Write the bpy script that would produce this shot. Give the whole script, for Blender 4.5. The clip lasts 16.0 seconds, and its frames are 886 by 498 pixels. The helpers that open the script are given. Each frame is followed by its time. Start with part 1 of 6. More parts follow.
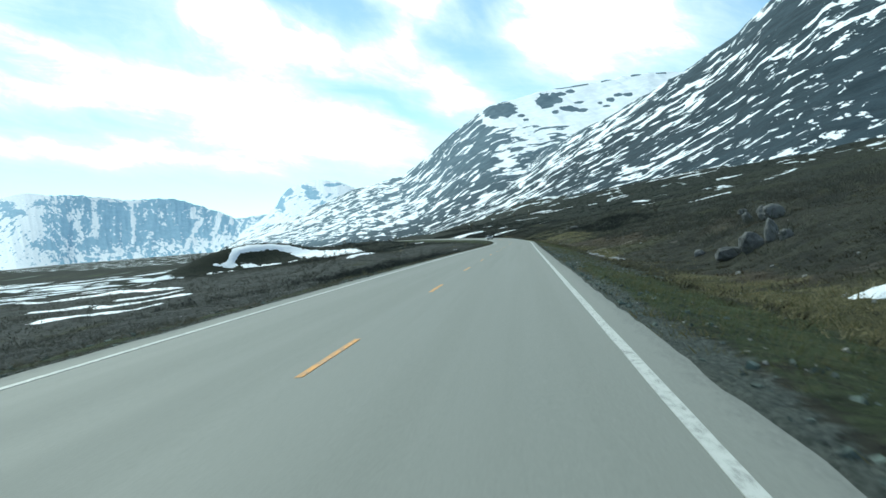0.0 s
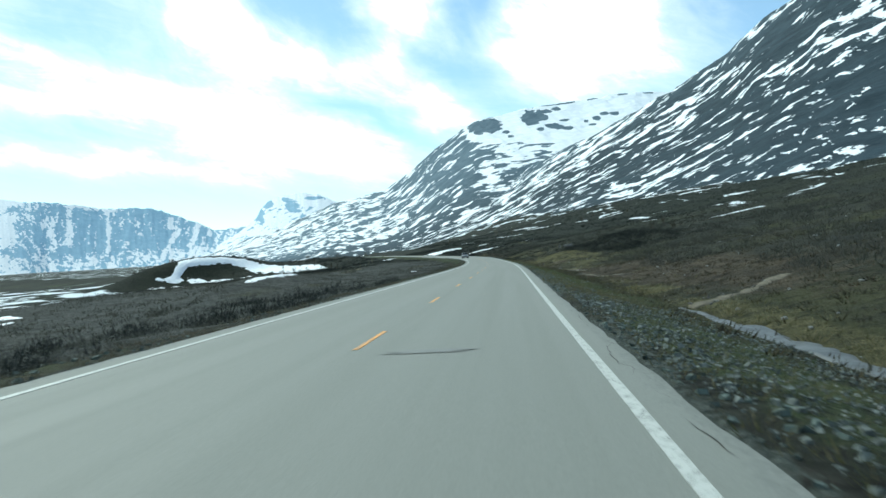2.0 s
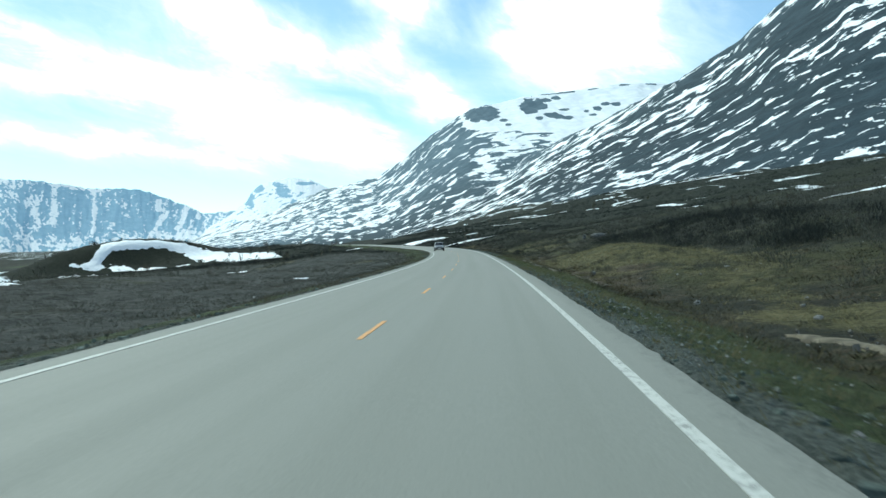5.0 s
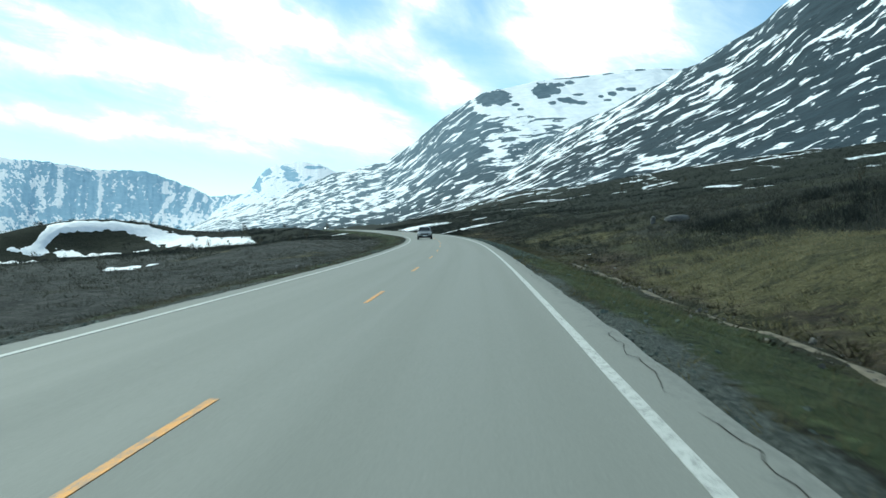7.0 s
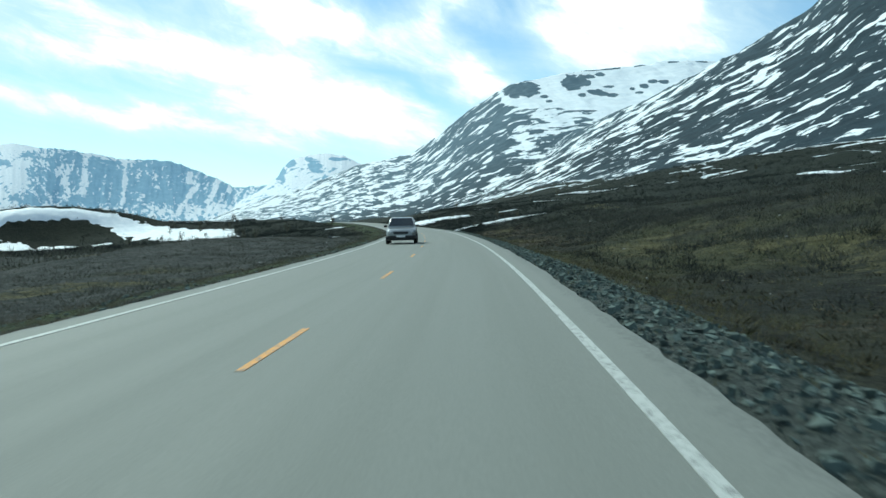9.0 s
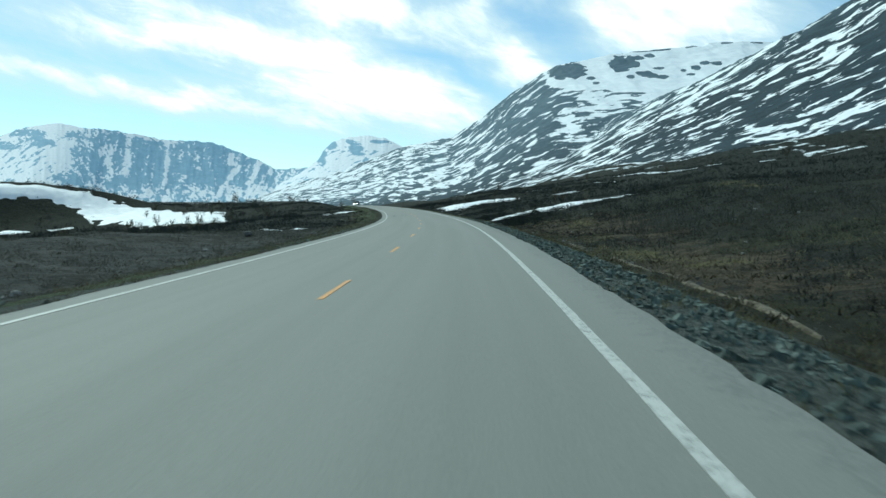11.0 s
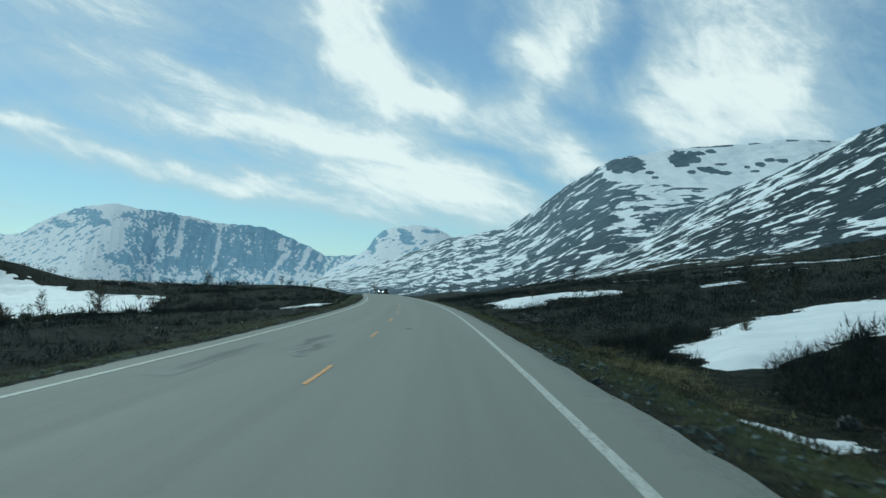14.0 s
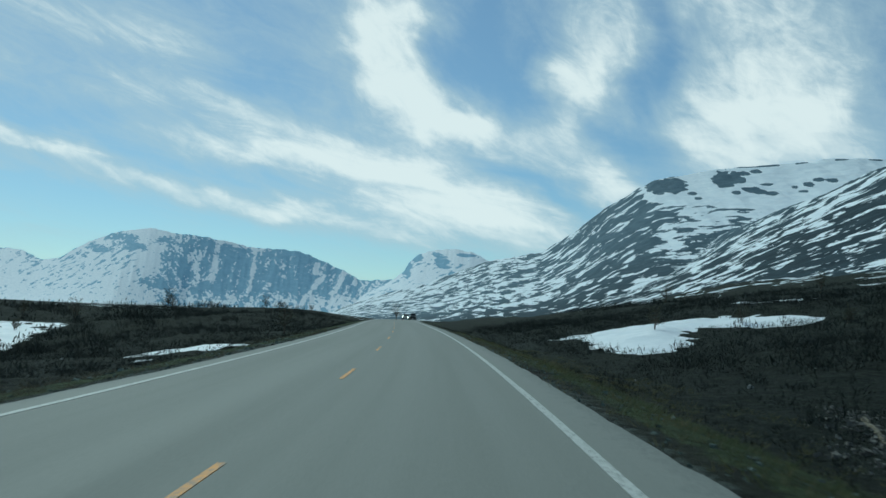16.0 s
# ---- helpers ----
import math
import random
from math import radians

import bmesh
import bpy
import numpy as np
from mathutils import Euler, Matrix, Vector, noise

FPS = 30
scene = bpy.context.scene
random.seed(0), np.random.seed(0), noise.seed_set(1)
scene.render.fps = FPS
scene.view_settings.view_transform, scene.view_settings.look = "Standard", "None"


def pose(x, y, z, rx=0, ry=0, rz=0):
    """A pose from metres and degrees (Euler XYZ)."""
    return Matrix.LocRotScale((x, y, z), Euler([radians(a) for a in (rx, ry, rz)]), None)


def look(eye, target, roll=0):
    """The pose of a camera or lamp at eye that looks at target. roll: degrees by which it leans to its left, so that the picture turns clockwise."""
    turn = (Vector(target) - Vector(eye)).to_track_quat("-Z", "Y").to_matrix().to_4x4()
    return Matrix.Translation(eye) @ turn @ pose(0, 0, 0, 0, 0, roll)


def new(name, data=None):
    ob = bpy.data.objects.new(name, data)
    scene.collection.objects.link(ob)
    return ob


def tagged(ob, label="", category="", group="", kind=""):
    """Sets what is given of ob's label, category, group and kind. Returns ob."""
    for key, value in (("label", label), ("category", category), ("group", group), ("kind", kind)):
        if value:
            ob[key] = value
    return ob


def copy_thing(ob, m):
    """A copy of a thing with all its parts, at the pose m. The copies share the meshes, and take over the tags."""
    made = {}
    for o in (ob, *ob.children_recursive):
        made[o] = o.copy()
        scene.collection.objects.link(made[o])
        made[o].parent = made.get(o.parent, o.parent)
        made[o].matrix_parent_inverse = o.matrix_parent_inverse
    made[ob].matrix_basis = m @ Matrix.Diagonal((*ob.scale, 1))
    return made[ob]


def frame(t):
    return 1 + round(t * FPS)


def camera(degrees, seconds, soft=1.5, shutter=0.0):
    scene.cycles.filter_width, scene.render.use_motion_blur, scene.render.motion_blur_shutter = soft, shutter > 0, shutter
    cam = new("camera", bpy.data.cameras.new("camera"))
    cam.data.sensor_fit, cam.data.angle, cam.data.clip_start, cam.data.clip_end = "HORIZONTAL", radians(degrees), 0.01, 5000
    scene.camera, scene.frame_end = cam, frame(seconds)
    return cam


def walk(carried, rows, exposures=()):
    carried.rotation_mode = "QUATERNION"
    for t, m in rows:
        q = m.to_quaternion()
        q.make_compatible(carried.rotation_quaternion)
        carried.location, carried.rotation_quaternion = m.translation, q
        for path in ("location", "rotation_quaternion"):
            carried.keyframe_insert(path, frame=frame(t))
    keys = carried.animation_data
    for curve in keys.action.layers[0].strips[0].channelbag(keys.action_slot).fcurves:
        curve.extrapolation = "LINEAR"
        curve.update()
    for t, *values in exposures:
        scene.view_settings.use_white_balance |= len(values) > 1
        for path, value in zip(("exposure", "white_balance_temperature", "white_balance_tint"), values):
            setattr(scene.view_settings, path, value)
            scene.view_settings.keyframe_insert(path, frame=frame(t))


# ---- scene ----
from math import atan2

cam = camera(54.38, 16.0, 1.5, 0.12)
PATH = [
    (0, pose(2.23, 9.53, 1.22, 89.31, 4.76, 5.02)),
    (0.5, pose(2.26, 23.46, 1.22, 89.64, 4.50, 4.60)),
    (1, pose(2.32, 37.41, 1.20, 90.09, 4.05, 4.11)),
    (1.5, pose(2.36, 51.40, 1.16, 90.45, 3.46, 3.91)),
    (2, pose(2.50, 65.43, 1.12, 90.33, 3.50, 3.85)),
    (2.5, pose(2.45, 79.54, 1.03, 90.02, 3.31, 3.76)),
    (3, pose(2.50, 93.66, 0.99, 89.53, 3.61, 4.42)),
    (3.5, pose(2.51, 107.74, 0.93, 89.60, 2.76, 3.68)),
    (4, pose(2.63, 121.76, 0.87, 89.64, 2.53, 3.72)),
    (4.6, pose(2.74, 138.48, 0.79, 89.66, 2.13, 3.54)),
    (5.25, pose(2.82, 156.52, 0.71, 89.67, 1.82, 3.44)),
    (5.9, pose(2.74, 174.57, 0.62, 89.62, 1.56, 3.46)),
    (6.5, pose(2.50, 191.31, 0.54, 89.49, 1.31, 3.61)),
    (7, pose(2.22, 205.38, 0.50, 88.80, 1.13, 4.10)),
    (7.5, pose(1.83, 219.52, 0.48, 88.96, 0.86, 4.39)),
    (8, pose(1.35, 233.67, 0.49, 88.48, 0.59, 4.67)),
    (8.5, pose(0.72, 247.77, 0.55, 88.67, 0.53, 5.21)),
    (9.1, pose(-0.26, 264.64, 0.59, 88.34, 0.32, 5.90)),
    (9.75, pose(-1.52, 282.88, 0.66, 87.90, 0.10, 6.74)),
    (10.4, pose(-3.13, 301.08, 0.73, 87.52, -0.12, 7.66)),
    (11, pose(-4.92, 317.85, 0.80, 87.38, -0.33, 8.55)),
    (11.5, pose(-6.57, 331.80, 0.86, 87.63, -0.56, 9.21)),
    (12, pose(-8.46, 345.73, 0.93, 87.91, -0.68, 10.20)),
    (12.5, pose(-10.52, 359.63, 1.00, 89.51, -0.14, 11.03)),
    (13, pose(-12.83, 373.47, 1.06, 91.44, -0.25, 11.63)),
    (13.5, pose(-15.31, 387.26, 1.14, 92.12, -1.59, 11.65)),
    (14, pose(-17.98, 400.96, 1.23, 93.40, -2.40, 11.83)),
    (14.5, pose(-20.85, 414.56, 1.39, 94.41, -2.72, 12.07)),
    (15, pose(-23.94, 428.10, 1.49, 94.37, -3.23, 12.64)),
    (15.5, pose(-27.12, 441.67, 1.68, 94.78, -2.82, 13.68)),
    (16, pose(-30.43, 455.22, 1.81, 94.94, -2.46, 14.20)),
]
walk(cam, PATH, [(0.0, 0.3, 6100, -12), (4.0, 0.3, 6100, -12), (8.5, 0.13, 6000, -15), (11.0, -0.08, 5920, -17), (12.0, -0.13, 5900, -17), (13.0, -0.27, 5830, -18),
                 (14.0, -0.65, 5650, -19), (15.0, -0.75, 5560, -19), (16.0, -0.76, 5550, -19)])

# ---------------------------------------------------------------- light
SUN_AZ, SUN_EL = -42.0, 44.0      # degrees: azimuth to the right of +y, height
world = bpy.data.worlds.new("sky")
scene.world = world
world.use_nodes = True


def build_sky():
    nt = world.node_tree
    nt.nodes.clear()
    N, L = nt.nodes.new, nt.links.new
    out, bg = N("ShaderNodeOutputWorld"), N("ShaderNodeBackground")
    sky = N("ShaderNodeTexSky")
    sky.sky_type, sky.sun_disc = "NISHITA", False
    sky.sun_elevation, sky.sun_rotation = radians(SUN_EL), radians(SUN_AZ)
    sky.altitude, sky.air_density, sky.dust_density, sky.ozone_density = 900.0, 1.0, 0.6, 1.4
    tc, sep = N("ShaderNodeTexCoord"), N("ShaderNodeSeparateXYZ")
    L(tc.outputs["Generated"], sep.inputs[0])
    com = N("ShaderNodeCombineXYZ")

    def noise(scale, detail, rough, rot, stretch, shift, warp=0.0):
        """Cloud grain drawn out along a line that rises by rot degrees to the right."""
        mp = N("ShaderNodeMapping"); mp.vector_type = "TEXTURE"
        mp.inputs["Rotation"].default_value = (0, 0, radians(rot))
        mp.inputs["Scale"].default_value = stretch
        mp.inputs["Location"].default_value = shift
        L(com.outputs[0], mp.inputs[0])
        n = N("ShaderNodeTexNoise")
        n.inputs["Scale"].default_value, n.inputs["Detail"].default_value = scale, detail
        n.inputs["Roughness"].default_value, n.inputs["Distortion"].default_value = rough, warp
        L(mp.outputs[0], n.inputs["Vector"])
        return n.outputs["Fac"]

    def sepxy(node, k):
        q = N("ShaderNodeSeparateXYZ")
        L(node.outputs[0], q.inputs[0])
        return q.outputs[k]

    def ramp(v, lo, hi, a=0.0, b=1.0):
        r = N("ShaderNodeMapRange"); r.interpolation_type = "SMOOTHSTEP"
        r.inputs[1].default_value, r.inputs[2].default_value = lo, hi
        r.inputs[3].default_value, r.inputs[4].default_value = a, b
        L(v, r.inputs[0])
        return r.outputs[0]

    def math(op, a, b):
        m = N("ShaderNodeMath"); m.operation = op
        for k, v in enumerate((a, b)):
            if isinstance(v, float):
                m.inputs[k].default_value = v
            else:
                L(v, m.inputs[k])
        return m.outputs[0]

    # bearing and height in degrees, stirred by noise: the plane on which the banks are laid out
    az, el = N("ShaderNodeMath"), N("ShaderNodeMath")
    az.operation, el.operation = "ARCTAN2", "ARCSINE"
    L(sep.outputs["X"], az.inputs[0]); L(sep.outputs["Y"], az.inputs[1]); L(sep.outputs["Z"], el.inputs[0])
    L(math("MULTIPLY", az.outputs[0], 57.2958), com.inputs[0])
    L(math("MULTIPLY", el.outputs[0], 57.2958), com.inputs[1])
    wob = math("MULTIPLY", math("SUBTRACT", noise(0.16, 4.0, 0.5, -20.0, (1.4, 0.8, 1.0), (5.0, 9.0, 0.0)), 0.5), 8.0)
    wob2 = math("MULTIPLY", math("SUBTRACT", noise(0.16, 5.0, 0.55, -20.0, (1.4, 0.8, 1.0), (1.0, 3.0, 0.0)), 0.5), 4.5)
    fine = noise(0.42, 7.0, 0.6, -13.0, (3.4, 0.8, 1.0), (3.1, 1.7, 0.0), 0.9)
    puff = noise(0.40, 7.0, 0.6, -48.0, (1.7, 1.0, 1.0), (8.1, 2.7, 0.0), 0.5)
    veil = noise(0.085, 5.0, 0.5, -13.0, (2.4, 0.8, 1.0), (7.0, 2.0, 0.0), 0.6)
    wisp = noise(1.15, 6.0, 0.66, -24.0, (2.0, 0.9, 1.0), (2.3, 6.1, 0.0), 1.2)
    pos = N("ShaderNodeCombineXYZ")
    L(math("ADD", sepxy(com, 0), wob), pos.inputs[0])
    L(math("ADD", sepxy(com, 1), wob2), pos.inputs[1])
    banks = None
    for a0, e0, a1, e1, wide, gain in CLOUD_BANKS:
        long = max(wide, 0.5 * ((a1 - a0) ** 2 + (e1 - e0) ** 2) ** 0.5 + 0.6 * wide)
        mp = N("ShaderNodeMapping"); mp.vector_type = "TEXTURE"
        mp.inputs["Location"].default_value = ((a0 + a1) / 2, (e0 + e1) / 2, 0)
        mp.inputs["Rotation"].default_value = (0, 0, atan2(e1 - e0, a1 - a0))
        mp.inputs["Scale"].default_value = (long, wide, 1)
        L(pos.outputs[0], mp.inputs[0])
        d = N("ShaderNodeVectorMath"); d.operation = "LENGTH"
        L(mp.outputs[0], d.inputs[0])
        g = ramp(d.outputs["Value"], 2.5, 0.0, 0.0, gain)
        banks = g if banks is None else math("ADD", banks, g)
    # long fibres low and to the left, ragged sheets higher up
    high = math("MULTIPLY", ramp(sepxy(com, 1), 9.0, 15.0), ramp(sepxy(com, 0), -30.0, -18.0))
    both = N("ShaderNodeMix")
    L(high, both.inputs[0]); L(fine, both.inputs[2]); L(puff, both.inputs[3])
    grain = math("ADD", math("SUBTRACT", both.outputs[0], 0.5), math("MULTIPLY", math("SUBTRACT", wisp, 0.5), 0.32))
    veil = math("MULTIPLY", math("SUBTRACT", veil, 0.5), 0.9)
    both = math("ADD", math("ADD", math("MINIMUM", banks, 1.0), math("MULTIPLY", grain, CLOUD_GRAIN)), veil)
    cover = ramp(both, CLOUD_LO, CLOUD_HI, 0.12, 0.95)
    low = ramp(sep.outputs["Z"], 0.0, 0.10, 0.5, 1.0)
    cover = math("MULTIPLY", cover, low)
    bright = N("ShaderNodeMix"); bright.data_type = "RGBA"
    bright.inputs[6].default_value = (7.4, 7.8, 8.7, 1.0)
    bright.inputs[7].default_value = (12.6, 11.4, 11.6, 1.0)
    L(ramp(both, 0.35, 1.05), bright.inputs[0])
    blue = N("ShaderNodeMix"); blue.data_type, blue.blend_type = "RGBA", "MULTIPLY"
    blue.inputs[0].default_value, blue.inputs[7].default_value = 1.0, (0.90, 0.985, 1.06, 1.0)
    L(sky.outputs[0], blue.inputs[6])
    mix = N("ShaderNodeMix"); mix.data_type = "RGBA"
    L(cover, mix.inputs[0]); L(blue.outputs[2], mix.inputs[6]); L(bright.outputs[2], mix.inputs[7])
    L(mix.outputs[2], bg.inputs["Color"])
    bg.inputs["Strength"].default_value = SKY_STRENGTH
    L(bg.outputs[0], out.inputs[0])


CLOUD_GRAIN, CLOUD_LO, CLOUD_HI = 1.4, -0.52, 1.12
# each bank or gap: bearing and height in degrees of its two ends, half width, strength
HIGH_BANKS = [(-19.4, 22.0, -18.2, 16.6, 2.6, 0.95), (-18.2, 16.6, -14.6, 13.5, 1.7, 0.75), (-14.6, 13.5, -11.5, 12.2, 0.9, 0.55), (-4.9, 21.5, -4.8, 15.9, 1.9, 0.7),
              (-4.8, 15.9, -6.8, 14.0, 1.5, 0.5), (-10.4, 13.3, -4.3, 10.1, 1.1, 0.7), (-4.3, 10.1, -2.8, 9.0, 0.8, 0.45), (4.1, 20.5, 8.2, 15.1, 3.6, 0.75),
              (0.8, 12.7, 5.3, 11.8, 1.5, 0.6), (4.0, 13.0, 11.0, 13.2, 2.4, 0.45), (-43.0, 17.4, -30.8, 17.4, 1.3, 0.5), (-42.0, 13.9, -23.3, 13.0, 0.8, 0.36), (-36.0, 15.0, -24.0, 12.6, 0.5, 0.22)]
LOW_BANKS = [(-42.2, 10.6, -37.8, 9.5, 0.6, 0.55), (-37.8, 9.5, -30.6, 7.7, 0.55, 0.5), (-30.6, 7.7, -19.9, 6.0, 0.75, 0.85), (-31.1, 10.9, -17.8, 10.4, 0.8, 0.65),
             (-23.1, 10.1, -6.4, 7.9, 1.0, 0.5), (-16.9, 7.5, -7.8, 6.0, 1.4, 0.75), (-42.1, 8.9, -35.7, 7.6, 0.45, 0.4), (-52.0, 12.0, -42.2, 10.6, 0.6, 0.4), (-26.0, 12.0, -18.0, 11.2, 0.5, 0.35)]
GAPS = [(-29.4, 18.5, -26.4, 15.6, 1.5, -0.35), (-14.4, 19.8, -10.4, 15.5, 1.8, -0.5), (-0.9, 19.5, 0.0, 14.1, 0.9, -0.6), (-11.0, 10.7, -4.2, 7.9, 0.42, -0.6),
        (-41.9, 7.0, -32.1, 5.4, 0.9, -0.4), (-3.6, 11.9, -0.3, 11.4, 0.8, -0.45), (13.6, 14.6, 18.0, 13.0, 1.8, -0.6), (17.5, 21.0, 21.0, 16.0, 2.5, -0.6), (-32.0, 3.0, -20.0, 4.0, 1.1, -0.4)]
CLOUD_BANKS = HIGH_BANKS + LOW_BANKS + GAPS
SKY_STRENGTH = 0.12
build_sky()
sun = new("sun", bpy.data.lights.new("sun", "SUN"))
sun.data.energy, sun.data.angle, sun.data.color = 3.0, radians(0.6), (1.0, 0.96, 0.9)
_a, _e = radians(SUN_AZ), radians(SUN_EL)
sun.matrix_world = look((0, 0, 0), (-math.sin(_a) * math.cos(_e), -math.cos(_a) * math.cos(_e), -math.sin(_e)))


# ---------------------------------------------------------------- materials
class Mat:
    """A principled material with a small set of node shortcuts."""

    def __init__(self, name, rough=0.85, spec=0.3):
        self.m = bpy.data.materials.new(name)
        self.m.use_nodes = True
        self.nt = self.m.node_tree
        self.b = self.nt.nodes["Principled BSDF"]
        self.b.inputs["Roughness"].default_value = rough
        self.b.inputs["Specular IOR Level"].default_value = spec
        self.tc = self.N("ShaderNodeTexCoord")

    def N(self, kind):
        return self.nt.nodes.new(kind)

    def L(self, a, b):
        self.nt.links.new(a, b)

    def put(self, socket, v):
        if hasattr(v, "is_output"):
            self.L(v, socket)
        elif isinstance(v, tuple):
            socket.default_value = (*v, 1.0) if len(v) == 3 and len(socket.default_value) == 4 else v
        else:
            socket.default_value = v

    def attr(self, name, vector=False):
        a = self.N("ShaderNodeAttribute")
        a.attribute_name = name
        return a.outputs["Vector"] if vector else a.outputs["Fac"]

    def noise(self, scale, detail=4.0, rough=0.55, stretch=(1, 1, 1), vec=None, warp=0.0, shift=(0, 0, 0)):
        mp = self.N("ShaderNodeMapping")
        mp.inputs["Scale"].default_value, mp.inputs["Location"].default_value = stretch, shift
        self.L(vec if vec is not None else self.tc.outputs["Object"], mp.inputs[0])
        n = self.N("ShaderNodeTexNoise")
        n.inputs["Scale"].default_value, n.inputs["Detail"].default_value = scale, detail
        n.inputs["Roughness"].default_value, n.inputs["Distortion"].default_value = rough, warp
        self.L(mp.outputs[0], n.inputs["Vector"])
        return n.outputs["Fac"]

    def ramp(self, v, lo, hi, a=0.0, b=1.0, smooth=True):
        r = self.N("ShaderNodeMapRange")
        if smooth:
            r.interpolation_type = "SMOOTHSTEP"
        for k, x in enumerate((v, lo, hi, a, b)):
            self.put(r.inputs[k], x)
        return r.outputs[0]

    def math(self, op, a, b=0.0):
        m = self.N("ShaderNodeMath")
        m.operation = op
        self.put(m.inputs[0], a), self.put(m.inputs[1], b)
        return m.outputs[0]

    def mix(self, f, a, b):
        m = self.N("ShaderNodeMix")
        m.data_type = "RGBA"
        self.put(m.inputs[0], f), self.put(m.inputs[6], a), self.put(m.inputs[7], b)
        return m.outputs[2]

    def color(self, v):
        self.put(self.b.inputs["Base Color"], v)
        return self

    def rough(self, v):
        self.put(self.b.inputs["Roughness"], v)
        return self

    def bump(self, h, strength=0.5, dist=0.05):
        n = self.N("ShaderNodeBump")
        n.inputs["Strength"].default_value, n.inputs["Distance"].default_value = strength, dist
        self.L(h, n.inputs["Height"])
        self.L(n.outputs[0], self.b.inputs["Normal"])
        return self

    def island(self):
        g = self.N("ShaderNodeNewGeometry")
        return g.outputs["Random Per Island"]


def m_heath():
    """Open ground: brown heather and moss, gravel beside the road, thin grass on the verge."""
    m = Mat("heath_ground", 0.95, 0.1)
    big, mid, fine, grit = m.noise(0.03, 5, 0.6), m.noise(0.35, 5, 0.6), m.noise(3.2, 7, 0.72), m.noise(17, 5, 0.7)
    c = m.mix(m.ramp(mid, 0.35, 0.65), (0.024, 0.026, 0.020), (0.051, 0.053, 0.038))
    c = m.mix(m.ramp(big, 0.47, 0.58), c, (0.060, 0.062, 0.030))
    c = m.mix(m.ramp(m.noise(0.11, 5, 0.65, shift=(40, 7, 0)), 0.54, 0.64, 0, 0.35), c, (0.058, 0.046, 0.032))
    c = m.mix(m.ramp(m.noise(0.06, 6, 0.65, shift=(11, 70, 0)), 0.52, 0.62, 0, 0.8), c, (0.022, 0.025, 0.022))
    c = m.mix(m.ramp(m.noise(0.16, 6, 0.7, shift=(31, 20, 0)), 0.6, 0.68, 0, 0.7), c, (0.11, 0.10, 0.085))
    c = m.mix(m.ramp(fine, 0.54, 0.68, 0, 0.8), c, (0.081, 0.080, 0.052))
    c = m.mix(m.ramp(fine, 0.46, 0.36, 0, 0.8), c, (0.012, 0.012, 0.010))
    c = m.mix(m.ramp(m.noise(1.3, 5, 0.65), 0.53, 0.62, 0, 0.6), c, (0.017, 0.017, 0.013))
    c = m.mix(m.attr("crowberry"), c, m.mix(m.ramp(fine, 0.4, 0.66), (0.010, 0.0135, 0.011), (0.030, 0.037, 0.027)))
    rough_edge = m.math("ADD", m.math("MULTIPLY", m.math("SUBTRACT", fine, 0.5), 1.1), m.math("MULTIPLY", m.math("SUBTRACT", mid, 0.5), 0.8))

    def laid(name, c, pale, deep, dark):
        """A plant cover: two tones, dark tufts between, with a broken edge."""
        t = m.mix(m.ramp(mid, 0.38, 0.65), deep, pale)
        t = m.mix(m.ramp(m.noise(0.9, 6, 0.68, shift=(4, 8, 0)), 0.5, 0.62, 0, 0.8), t, dark)
        t = m.mix(m.ramp(m.noise(4.5, 6, 0.7, shift=(9, 3, 0)), 0.52, 0.62, 0, 0.8), t, dark)
        t = m.mix(m.ramp(m.noise(2.6, 6, 0.72, shift=(2, 5, 0)), 0.56, 0.66, 0, 0.75), t, tuple(1.55 * v for v in pale))
        return m.mix(m.ramp(m.math("ADD", m.attr(name), rough_edge), 0.3, 0.55), c, t)

    # left heath's grey tone, with glare haze mixed into the colour
    c = laid("heather", c, (0.074, 0.077, 0.070), (0.046, 0.050, 0.046), (0.023, 0.027, 0.025))
    c = laid("russet", c, (0.092, 0.075, 0.050), (0.055, 0.046, 0.032), (0.023, 0.020, 0.015))
    c = laid("gold", c, (0.130, 0.118, 0.060), (0.078, 0.076, 0.037), (0.030, 0.031, 0.017))
    c = laid("green", c, (0.070, 0.088, 0.042), (0.046, 0.062, 0.030), (0.022, 0.029, 0.016))
    stone = m.mix(m.ramp(grit, 0.35, 0.68), (0.032, 0.042, 0.037), (0.140, 0.155, 0.140))
    gravel = m.attr("gravel")
    c = m.mix(m.ramp(m.math("ADD", gravel, m.math("MULTIPLY", m.math("SUBTRACT", fine, 0.5), 1.6)), 0.38, 0.6), c, stone)
    snow = m.ramp(m.math("ADD", m.attr("snow"), m.math("SUBTRACT", m.noise(0.035, 7, 0.62, (0.55, 1.5, 1.0), warp=0.4), 0.5)), 0.0, 0.03)
    drift = m.ramp(m.math("ADD", m.attr("drift"), m.math("SUBTRACT", m.noise(0.034, 8, 0.63, (1.7, 0.48, 1.0), warp=0.4, shift=(3, 8, 0)), 0.5)), 0.0, 0.025)
    c = m.mix(m.math("MAXIMUM", snow, drift), c, (0.78, 0.82, 0.85))
    m.color(c).bump(m.math("ADD", m.math("ADD", fine, m.math("MULTIPLY", grit, 0.3)), m.math("MULTIPLY", m.noise(1.1, 5, 0.6, shift=(4, 8, 0)), 2.4)), 1.0, 0.22)
    return m.m


